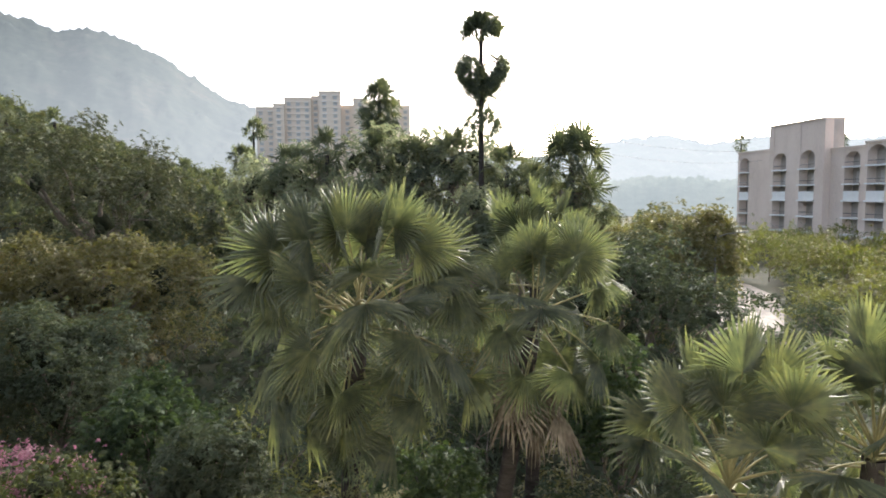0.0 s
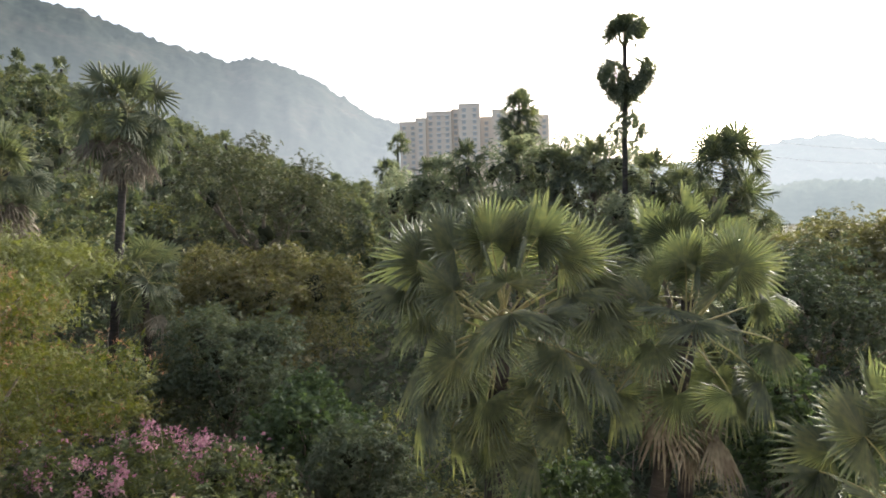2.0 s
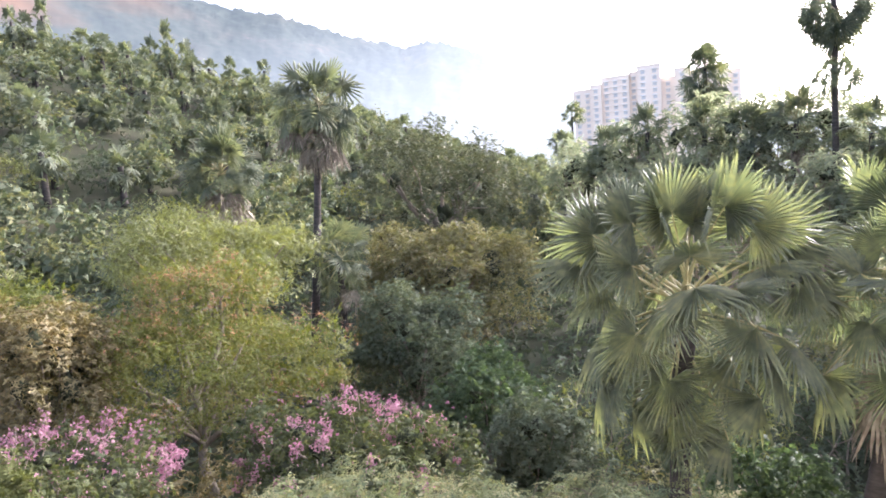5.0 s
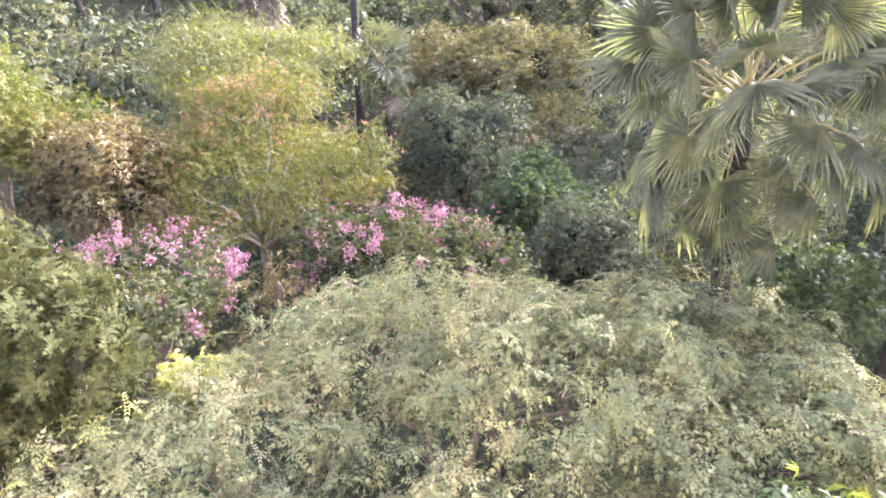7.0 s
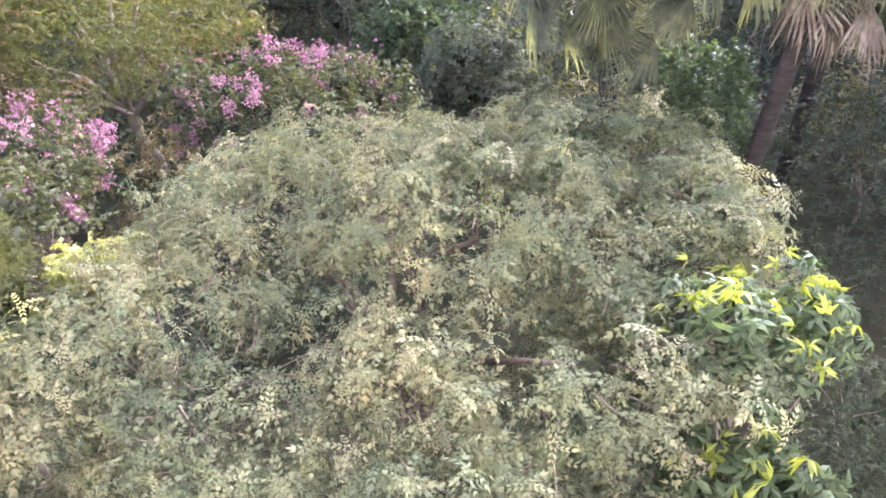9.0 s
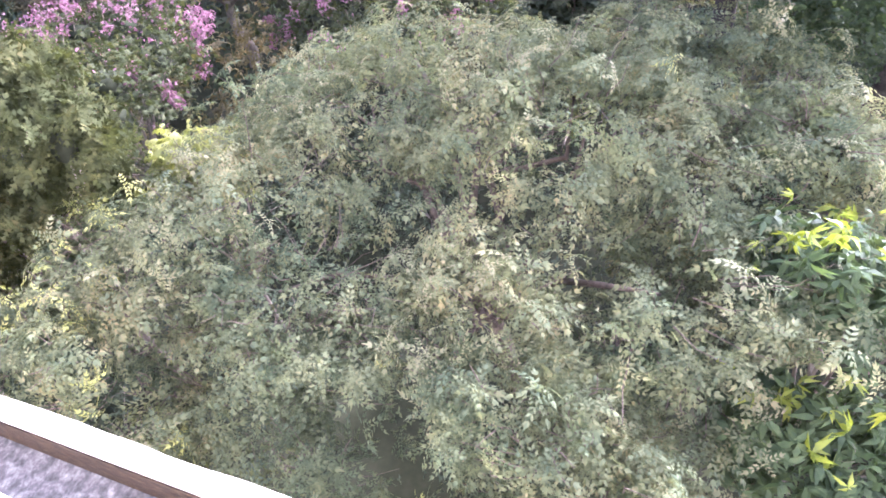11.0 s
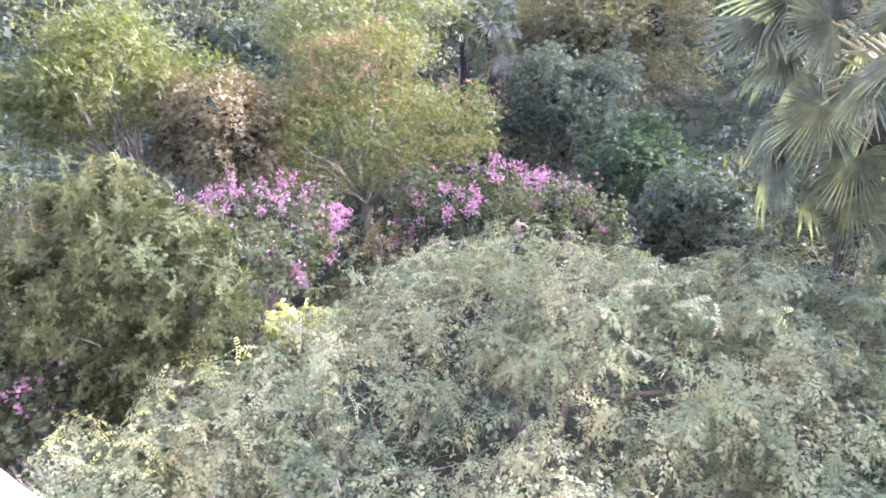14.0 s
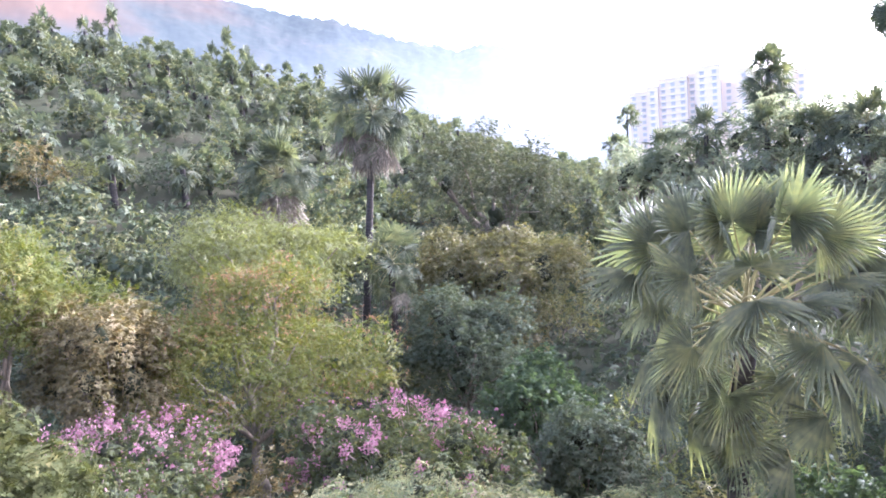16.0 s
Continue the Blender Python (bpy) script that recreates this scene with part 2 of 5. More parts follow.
def bare_slope_and_haze(m, centre, radii, colour, haze):
    """A bare reddish slope with ragged edges on the far hill, and haze painted as glow over the whole hill."""
    n, l = m.node_tree.nodes, m.node_tree.links
    p = [q for q in n if q.type == "BSDF_PRINCIPLED"][0]
    old = p.inputs["Base Color"].links[0].from_socket
    co = n.new("ShaderNodeTexCoord")
    mp = n.new("ShaderNodeVectorMath")
    mp.operation = "SUBTRACT"
    l.new(co.outputs["Object"], mp.inputs[0])
    mp.inputs[1].default_value = centre
    dv = n.new("ShaderNodeVectorMath")
    dv.operation = "DIVIDE"
    l.new(mp.outputs[0], dv.inputs[0])
    dv.inputs[1].default_value = radii
    ln = n.new("ShaderNodeVectorMath")
    ln.operation = "LENGTH"
    l.new(dv.outputs[0], ln.inputs[0])
    nz = n.new("ShaderNodeTexNoise")
    nz.inputs["Scale"].default_value, nz.inputs["Detail"].default_value = 0.012, 4
    l.new(co.outputs["Object"], nz.inputs["Vector"])
    ad = n.new("ShaderNodeMath")
    ad.operation = "MULTIPLY_ADD"
    l.new(nz.outputs[0], ad.inputs[0])
    ad.inputs[1].default_value = 1.4
    l.new(ln.outputs["Value"], ad.inputs[2])
    mr = n.new("ShaderNodeMapRange")
    mr.inputs[1].default_value, mr.inputs[2].default_value = 1.25, 1.8
    mr.inputs[3].default_value, mr.inputs[4].default_value = 0.9, 0.0
    l.new(ad.outputs[0], mr.inputs[0])
    mx = n.new("ShaderNodeMix")
    mx.data_type = "RGBA"
    l.new(mr.outputs[0], mx.inputs[0])
    l.new(old, mx.inputs[6])
    mx.inputs[7].default_value = (*colour, 1)
    l.new(mx.outputs[2], p.inputs["Base Color"])
    # Emission imitates haze, stronger to the east and near the foot.
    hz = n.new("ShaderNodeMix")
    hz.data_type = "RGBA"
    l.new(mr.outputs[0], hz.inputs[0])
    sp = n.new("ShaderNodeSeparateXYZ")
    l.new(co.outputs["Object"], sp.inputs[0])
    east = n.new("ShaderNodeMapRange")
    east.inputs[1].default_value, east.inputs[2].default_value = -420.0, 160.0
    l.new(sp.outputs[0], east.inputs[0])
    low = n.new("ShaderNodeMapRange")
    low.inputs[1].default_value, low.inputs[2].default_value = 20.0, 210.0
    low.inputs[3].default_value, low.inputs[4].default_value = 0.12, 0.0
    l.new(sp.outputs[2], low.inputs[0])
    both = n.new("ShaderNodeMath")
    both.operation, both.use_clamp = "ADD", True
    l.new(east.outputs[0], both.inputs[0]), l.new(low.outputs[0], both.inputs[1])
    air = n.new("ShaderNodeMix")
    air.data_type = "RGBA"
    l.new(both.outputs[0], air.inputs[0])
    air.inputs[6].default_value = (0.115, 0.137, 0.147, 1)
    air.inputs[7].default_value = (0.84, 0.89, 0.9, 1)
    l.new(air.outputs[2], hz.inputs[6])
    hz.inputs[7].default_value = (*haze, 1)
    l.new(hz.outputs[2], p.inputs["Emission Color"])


bare_slope_and_haze(MAT_HILL, (-600, 370, 225), (150, 220, 75), (0.085, 0.055, 0.04), (0.12, 0.095, 0.08))
MAT_CONC = rough_mat("whitewashed_concrete", [(0.26, (0.3, 0.26, 0.21)), (0.34, (0.5, 0.47, 0.42)), (0.5, (0.6, 0.57, 0.52)), (0.75, (0.68, 0.65, 0.6))], 16, 0.85, 0.5, 70, 0.2)
# Stained concrete, its grey lowered to paint the rim's shade.
MAT_GUTTER = rough_mat("stained_shade_grey_concrete", [(0.35, (0.04, 0.039, 0.042)), (0.5, (0.09, 0.088, 0.094)), (0.62, (0.17, 0.168, 0.175)), (0.75, (0.3, 0.29, 0.28))], 15, 0.9, 0.6, 50, 0.2)
# Rust stains, on plaster darkened nearly to black as shade.
MAT_RUST_SHADE = rough_mat("rust_and_shade_plaster", [(0.35, (0.011, 0.007, 0.005)), (0.5, (0.027, 0.017, 0.010)), (0.62, (0.05, 0.031, 0.017)), (0.72, (0.12, 0.098, 0.072))], 14, 0.9, 0.5, 60, 0.2, (1, 1, 1.5))
MAT_WALL = rough_mat("painted_house_wall", [(0.3, (0.55, 0.52, 0.46)), (0.6, (0.70, 0.67, 0.61)), (0.8, (0.76, 0.74, 0.68))], 1.5, 0.85, 0.2, 40, 0.2)
MAT_PINK = rough_mat("weathered_pink_plaster", [(0.3, (0.6, 0.5, 0.43)), (0.5, (0.7, 0.59, 0.51)), (0.75, (0.76, 0.66, 0.58))], 0.25, 0.9, 0.2, 4, 0.2, (1, 1, 0.4))
# Tower plaster made paler and warmer to imitate haze.
MAT_PALE = rough_mat("pale_plaster", [(0.3, (0.76, 0.63, 0.51)), (0.5, (0.8, 0.68, 0.56)), (0.75, (0.83, 0.73, 0.62))], 0.12, 0.9, 0.2, 2, 0.2, (1, 1, 0.3))
MAT_WHITE = rough_mat("white_painted_panel", [(0.3, (0.74, 0.74, 0.72)), (0.7, (0.82, 0.82, 0.80))], 1, 0.7, 0.1, 20, 0.3)
# Darker plaster paints the shade at the back of balcony recesses.
MAT_ROOM = rough_mat("recess_shade_plaster", [(0.3, (0.34, 0.31, 0.28)), (0.7, (0.46, 0.42, 0.38))], 0.5, 0.9, 0.2, 8, 0.2)
# Window panes paled and roughened in place of haze before them.
MAT_GLASS = rough_mat("haze_paled_window_glass", [(0.3, (0.46, 0.44, 0.42)), (0.7, (0.56, 0.54, 0.51))], 0.5, 0.3, 0.0, 4, 0.4)
MAT_ROAD = rough_mat("wet_dirt_road", [(0.35, (0.07, 0.06, 0.05)), (0.5, (0.12, 0.1, 0.082)), (0.7, (0.2, 0.168, 0.138))], 0.5, 0.72, 0.8, 4, 0.05)
MAT_METAL = rough_mat("grey_painted_steel", [(0.3, (0.1, 0.1, 0.1)), (0.7, (0.17, 0.17, 0.17))], 4, 0.6, 0.1, 40, 0.3)


# ---- mesh helpers ----
def as_mesh(name, V, F, mats, index=None, smooth=False):
    """Mesh from an array of corners and an array (or list) of faces."""
    me = bpy.data.meshes.new(name)
    V = np.asarray(V, dtype=np.float32)
    if isinstance(F, np.ndarray):
        k = F.shape[1]
        me.vertices.add(len(V))
        me.vertices.foreach_set("co", V.ravel())
        me.loops.add(F.size)
        me.loops.foreach_set("vertex_index", F.ravel().astype(np.int32))
        me.polygons.add(len(F))
        me.polygons.foreach_set("loop_start", np.arange(0, F.size, k, dtype=np.int32))
        me.polygons.foreach_set("loop_total", np.full(len(F), k, dtype=np.int32))
        me.update(calc_edges=True)
    else:
        me.from_pydata([tuple(map(float, v)) for v in V], [], F)
        me.update()
    for m in mats:
        me.materials.append(m)
    if index is not None:
        me.polygons.foreach_set("material_index", np.asarray(index, dtype=np.int32))
    if smooth:
        me.polygons.foreach_set("use_smooth", np.ones(len(me.polygons), dtype=bool))
    return me


def thing(name, label, category, at=(0, 0, 0), group="", kind=""):
    ob = new(name)
    ob.empty_display_size = 0.2
    ob.location = at
    return tagged(ob, label, category, group, kind)


def piece(name, me, parent, label="", m=None):
    ob = new(name, me)
    ob.parent = parent
    if m is not None:
        ob.matrix_local = m
    return tagged(ob, label)


def part(name, bm, material, parent, label=""):
    me = bpy.data.meshes.new(name)
    bm.to_mesh(me)
    bm.free()
    me.materials.append(material)
    return piece(name, me, parent, label)


def join(*chunks):
    """Several (V, F) pairs of quads as one."""
    vs, fs, k = [], [], 0
    for v, f in chunks:
        vs.append(v)
        fs.append(f + k)
        k += len(v)
    return np.concatenate(vs), np.concatenate(fs)


def tube(points, radii, sides=7):
    """Tapered tube of quads along a line of points."""
    P = np.asarray(points, dtype=float)
    d = np.gradient(P, axis=0)
    d /= np.linalg.norm(d, axis=1, keepdims=True) + 1e-9
    ref = np.where(np.abs(d[:, 2:3]) > 0.9, [[1.0, 0, 0]], [[0, 0, 1.0]])
    u = np.cross(d, ref)
    u /= np.linalg.norm(u, axis=1, keepdims=True) + 1e-9
    w = np.cross(d, u)
    a = np.linspace(0, 2 * np.pi, sides, endpoint=False)
    r = np.asarray(radii, dtype=float)[:, None, None]
    V = P[:, None] + r * (np.cos(a)[None, :, None] * u[:, None] + np.sin(a)[None, :, None] * w[:, None])
    k = np.arange(len(P) - 1)[:, None] * sides
    i = np.arange(sides)[None]
    j = (i + 1) % sides
    F = np.stack([k + i, k + j, k + sides + j, k + sides + i], -1).reshape(-1, 4)
    return V.reshape(-1, 3), F


def ball(c, r, rng, nu=9, nv=6):
    """A lumpy closed mass of quads, standing in for the shade inside a crown."""
    th = np.linspace(0, 2 * np.pi, nu, endpoint=False)
    ph = np.linspace(-np.pi / 2 + 0.05, np.pi / 2 - 0.05, nv)
    t, p = np.meshgrid(th, ph)
    k = 1 + 0.18 * rng.standard_normal(t.shape)
    V = np.stack([np.cos(t) * np.cos(p) * k * r[0], np.sin(t) * np.cos(p) * k * r[1], np.sin(p) * k * r[2]], -1).reshape(-1, 3) + c
    a = np.arange(nv - 1)[:, None] * nu
    i = np.arange(nu)[None]
    j = (i + 1) % nu
    return V, np.stack([a + i, a + j, a + nu + j, a + nu + i], -1).reshape(-1, 4)


def scatter(base, pos, way, up, size):
    """Copies of a small leaf shape (V, F) at places, pointing along way, facing up."""
    bv, bf = base
    way = way / (np.linalg.norm(way, axis=1, keepdims=True) + 1e-9)
    side = np.cross(up, way)
    side /= np.linalg.norm(side, axis=1, keepdims=True) + 1e-9
    nor = np.cross(way, side)
    M = np.stack([way, side, nor], 2) * size[:, None, None]
    V = np.einsum("nij,vj->nvi", M, bv) + pos[:, None]
    F = bf[None] + (np.arange(len(pos)) * len(bv))[:, None, None]
    return V.reshape(-1, 3), F.reshape(-1, bf.shape[1])


def leaflet(x, y, ang, ln, wd, dip=0.0):
    """One folded leaf blade: a quad from its stalk to its tip."""
    c, s = math.cos(ang), math.sin(ang)
    def at(a, b, z):
        return (x + a * c - b * s, y + a * s + b * c, z)
    return [at(0, 0, 0), at(ln * 0.45, -wd / 2, wd * 0.25 - dip * 0.3), at(ln, 0, -dip), at(ln * 0.45, wd / 2, wd * 0.25 - dip * 0.3)]


def leaf_shape(leaves):
    V = np.array([v for q in leaves for v in q], dtype=float)
    return V, np.arange(len(V)).reshape(-1, 4)


def pinnate(pairs, ln, wd, ang=1.0, droop=0.15):
    out = []
    for k in range(pairs):
        x = 0.15 + 0.8 * k / (pairs - 1 if pairs > 1 else 1)
        s = 1 - 0.45 * abs(x - 0.5)
        for sgn in (1, -1):
            out.append([(a, b, c - droop * a * a) for a, b, c in leaflet(x, 0, sgn * ang, ln * s, wd * s, 0.06)])
    out.append([(a, b, c - droop * a * a) for a, b, c in leaflet(0.95, 0, 0, ln, wd, 0.06)])
    return leaf_shape(out)


def rosette(n, ln, wd, lift=0.3, dip=0.2, seed=1):
    r = random.Random(seed)
    out = []
    for k in range(n):
        a = k * 2.4 + r.uniform(-0.3, 0.3)
        q = leaflet(0.0, 0, a, ln * r.uniform(0.75, 1.1), wd, dip * r.uniform(0.5, 1.4))
        lift_k = lift * r.uniform(0.2, 1.2)
        out.append([(b[0] * 0.8 + 0.25 * k / n, b[1], b[2] + lift_k * math.hypot(b[0], b[1])) for b in q])
    return leaf_shape(out)


def feather(pairs, ln, wd, ang=1.0, droop=0.2, lift=0.06):
    """A compound leaf: opposite pairs of leaflets, each pair one swept chevron."""
    out = []
    for k in range(pairs):
        x = 0.1 + 0.85 * k / (pairs - 1)
        s = ln * (1 - 0.5 * abs(x - 0.45)) * (1 + 0.12 * math.sin(k * 5.1))
        a = ang * (1 - 0.25 * x)
        q = [(x - wd * 0.3, 0, -0.01), (x + s * math.cos(a), -s * math.sin(a), lift), (x + wd * 0.9, 0, 0), (x + s * math.cos(a * 1.06), s * math.sin(a * 1.06), lift * 0.6)]
        out.append([(u, v, w - droop * u * u) for u, v, w in q])
    out.append([(u, v, w - droop * u * u) for u, v, w in leaflet(0.93, 0, 0, ln * 0.9, wd, 0.04)])
    return leaf_shape(out)


SPRIG_PINNATE = feather(4, 0.42, 0.2, 1.1)
SPRIG_FEATHER = feather(5, 0.34, 0.14, 1.0, 0.3)
SPRIG_ROUND = rosette(7, 0.55, 0.36, 0.3, 0.2, 2)
SPRIG_LONG = rosette(8, 0.9, 0.30, 0.1, 0.6, 3)
SPRIG_CLUMP = rosette(6, 0.75, 0.55, 0.25, 0.25, 4)
def tuft(leaves, base, tilt, seed):
    """Several compound leaves spreading from the tip of a twig."""
    r = random.Random(seed)
    vs, fs = [], []
    for k in range(leaves):
        m = Matrix.Rotation(k * 6.2832 / leaves + r.uniform(-0.3, 0.3), 4, "Z") @ Matrix.Rotation(-radians(tilt * r.uniform(0.3, 1.4)), 4, "Y") @ Matrix.Rotation(r.uniform(-0.4, 0.4), 4, "X") @ Matrix.Scale(r.uniform(0.75, 1.15), 4)
        fs.append(base[1] + len(base[0]) * k)
        vs += [tuple(m @ Vector(v)) for v in base[0]]
    V = np.array(vs)
    return np.stack([V[:, 2], V[:, 0], V[:, 1]], 1), np.concatenate(fs)   # grows along the way it points


SPRIG_TUFT = tuft(5, pinnate(4, 0.33, 0.155, 0.85, 0.6), 26, 8)
SPRIG_PLUME = tuft(6, feather(4, 0.44, 0.24, 1.0, 0.3), 28, 18)
SPRIG_TRI = rosette(3, 0.8, 0.42, 0.25, 0.25, 6)
SPRIG_POD = rosette(4, 0.5, 0.09, -0.3, 0.5, 7)
SPRIG_BRACT = rosette(6, 0.5, 0.42, 0.5, 0.1, 5)


def rng_of(seed):
    return np.random.default_rng(seed)


def unit(rng, n):
    v = rng.standard_normal((n, 3))
    return v / np.linalg.norm(v, axis=1, keepdims=True)


def crown_points(rng, lobes, n, low=-0.45):
    """Places and outward ways over the outsides of several lobes [(centre, radii)], leaving out what lies inside another lobe."""
    C = np.array([c for c, r in lobes])
    Rr = np.array([r for c, r in lobes])
    w = (Rr[:, 0] * Rr[:, 1] + Rr[:, 0] * Rr[:, 2] + Rr[:, 1] * Rr[:, 2])
    k = rng.choice(len(lobes), size=int(n * 2.2), p=w / w.sum())
    d = unit(rng, len(k))
    d = d[d[:, 2] > low]
    k = k[:len(d)]
    q = rng.random((len(d), 1))
    pos = C[k] + d * Rr[k]
    f = 2.6 / float(np.mean(Rr[0]) + 0.3)
    wave = np.sin(pos[:, :1] * 2.1 * f + pos[:, 2:] * f) * np.sin(pos[:, 1:2] * 1.7 * f - pos[:, 2:] * 2.3 * f) + 0.6 * np.sin((pos[:, :1] - pos[:, 1:2]) * 4.3 * f + pos[:, 2:] * 3.1 * f)
    pos = C[k] + d * Rr[k] * (0.78 + 0.2 * rng.random((len(d), 1)) + 0.34 * q ** 5 + 0.16 * wave)
    keep = np.ones(len(pos), bool)
    for c, r in zip(C, Rr):
        keep &= (((pos - c) / r) ** 2).sum(1) > 0.55
    nor = d / Rr[k]
    nor /= np.linalg.norm(nor, axis=1, keepdims=True)
    return pos[keep][:n], nor[keep][:n]


def lobes_of(rng, c, r, n, share=0.42, low=-0.2):
    """Lobes spread over an ellipsoid: the uneven masses of a crown."""
    d = unit(rng, n * 3)
    d = d[d[:, 2] > low][:n]
    out = [(np.array(c, float), np.array(r, float) * 0.72)]
    for v in d:
        s = share * rng.uniform(0.45, 1.45)
        out.append((np.array(c) + v * np.array(r) * rng.uniform(0.48, 0.92), np.array(r) * s * np.array([1, 1, rng.uniform(0.7, 1.25)])))
    return out


def crown_mesh(name, rng, lobes, n, shape, size, mat, up_bias=0.5, spread=0.7, droop=0.0, core=0.8, extra=(), depth=None, shoot=4, reach=2.6, inner=None, stray=0.55):
    """Crown: sprigs of leaves over lobes, with a dark mass inside standing in for shade; extra: more (shape, n, size,
    material index, filter).
    """
    pos, nor = crown_points(rng, lobes, max(1, n // shoot))
    if depth is None:
        depth = 0.55 * float(np.min(np.mean([r for c, r in lobes[1:]], axis=0)))
    pos = pos - nor * (depth * rng.random((len(pos), 1)) ** 2)
    twig = nor * 0.7 + unit(rng, len(pos)) * spread + np.array([0, 0, up_bias * 0.5])
    twig /= np.linalg.norm(twig, axis=1, keepdims=True)
    run = size * reach * rng.uniform(0.5, 1.5, (len(pos), 1))
    at = np.repeat(pos - twig * run * 0.4, shoot, 0)
    s = (np.tile(np.arange(shoot), len(pos))[:, None] + rng.random((len(at), 1))) / shoot
    twig, nor, run = np.repeat(twig, shoot, 0), np.repeat(nor, shoot, 0), np.repeat(run, shoot, 0)
    pos = at + twig * run * s - np.array([0, 0, 1.0]) * run * s * s * (0.18 + droop) + unit(rng, len(at)) * size * 0.25
    way = twig * 0.8 + unit(rng, len(pos)) * (stray + 0.4 * spread) - np.array([0, 0, 1.0]) * droop
    up = nor * 0.6 + np.array([0, 0, 1.0]) + unit(rng, len(pos)) * 0.5
    chunks = [scatter(shape, pos, way, up, size * rng.uniform(0.65, 1.3, len(pos)))]
    idx = [np.zeros(len(chunks[0][1]), int)]
    inner = n // 4 if inner is None else inner
    if inner:
        deep = [(c, r * 0.76) for c, r in lobes]
        pos, nor = crown_points(rng, deep, inner)
        pos = pos - nor * 0.3 * rng.random((len(pos), 1))
        chunks.append(scatter(SPRIG_TRI, pos, nor + unit(rng, len(pos)), nor + unit(rng, len(pos)), size * (0.5 if len(shape[0]) > 60 else 0.9) * rng.uniform(0.7, 1.2, len(pos))))
        idx.append(np.zeros(len(chunks[-1][1]), int))
    # Dark balls imitate the shade seen through gaps in the leaves.
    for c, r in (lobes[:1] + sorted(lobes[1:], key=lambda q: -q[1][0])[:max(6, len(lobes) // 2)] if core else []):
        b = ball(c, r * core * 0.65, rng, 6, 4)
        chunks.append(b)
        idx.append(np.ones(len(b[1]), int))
    mats = [mat, MAT_INNER_SHADE]
    for k, (sh, m, sz, mt, pick) in enumerate(extra):
        pos, nor = crown_points(rng, lobes, m * 3)
        sel = pick(pos, nor, rng)
        pos, nor = pos[sel][:m], nor[sel][:m]
        way = nor + unit(rng, len(pos)) * 0.7
        s = scatter(sh, pos + nor * sz * 0.3, way, nor + unit(rng, len(pos)) * 0.6, sz * rng.uniform(0.6, 1.3, len(pos)))
        chunks.append(s)
        idx.append(np.full(len(s[1]), k + 2))
        mats.append(mt)
    V, F = join(*chunks)
    return as_mesh(name, V, F, mats, np.concatenate(idx))


def wood_mesh(name, rng, foot, lobes, r0, sides=7, twigs=0, mat=None):
    """Trunk with limbs that run into the lobes."""
    foot = np.array(foot, float)
    mid = lobes[0][0]
    fork = foot + (mid - foot) * 0.45
    fork[2] = foot[2] + (mid[2] - foot[2]) * 0.5
    pts = [foot + (fork - foot) * s + rng.standard_normal(3) * r0 * 0.4 * (s > 0) for s in np.linspace(0, 1, 5)]
    ch = [tube(pts, np.linspace(r0 * 1.25, r0 * 0.8, 5), sides)]
    for c, r in lobes[1:14]:
        e = c + (c - mid) * 0.15
        q = [fork + (e - fork) * s + np.array([0, 0, 0.12 * np.linalg.norm(e - fork) * math.sin(math.pi * s)]) + rng.standard_normal(3) * 0.05 * np.linalg.norm(e - fork) * (0 < s < 1) for s in np.linspace(0, 1, 5)]
        ch.append(tube(q, np.linspace(r0 * 0.6, r0 * 0.12, 5), 5))
    for _ in range(twigs):
        c, r = lobes[rng.integers(0, len(lobes))]
        d = unit(rng, 1)[0]
        d[2] = abs(d[2])
        a = c + d * r * 0.55
        b = c + d * r * 1.04 + rng.standard_normal(3) * 0.12 * r
        ch.append(tube([a, (a + b) / 2 + rng.standard_normal(3) * 0.05 * r, b], [r0 * 0.055, r0 * 0.04, r0 * 0.02], 4))
    V, F = join(*ch)
    return as_mesh(name, V, F, [mat or MAT_BARK], smooth=True)


def ground_z(x, y):
    """Height of the land: flat by the house, rising to a wooded spur."""
    az = np.degrees(np.arctan2(x, y))
    r = np.hypot(x, y)
    top = np.interp(az, [-180, -120, -95, -57, -46, -38, -25, -16, -5, 8, 20, 35, 60, 180], [0, 12, 40, 47, 42, 37, 24, 13.5, 8, 4, 1, 0, 0, 0])
    s = np.clip((r - 26) / 140, 0, 1)
    back = 1 - np.clip((r - 230) / 250, 0, 1)
    z = top * (s * s * (3 - 2 * s)) * back
    return z + 0.25 * np.sin(x * 0.21 + 1.3) * np.sin(y * 0.17) * np.clip((r - 6) / 20, 0, 1)


def broadleaf(name, label, category, c, r, shape, n, size, mat, lobes=12, share=0.42, r0=0.12, seed=1, twigs=0, group="", foot=None, low=-0.2, **kw):
    """A tree or shrub: foot on the ground, trunk with limbs, crown."""
    rng = rng_of(seed)
    fx, fy = foot if foot else (c[0], c[1])
    fz = float(ground_z(fx, fy)) - 0.1
    ob = thing(name, label, category, (fx, fy, fz), group)
    off = np.array([fx, fy, fz])
    lb = lobes_of(rng, np.array(c) - off, np.array(r), lobes, share, low)
    piece("trunk", wood_mesh(name + "_trunk", rng, (0, 0, 0), lb, r0, twigs=twigs), ob, "branching brown trunk")
    piece("crown", crown_mesh(name + "_crown", rng, lb, n, shape, size, mat, **kw), ob)
    return ob


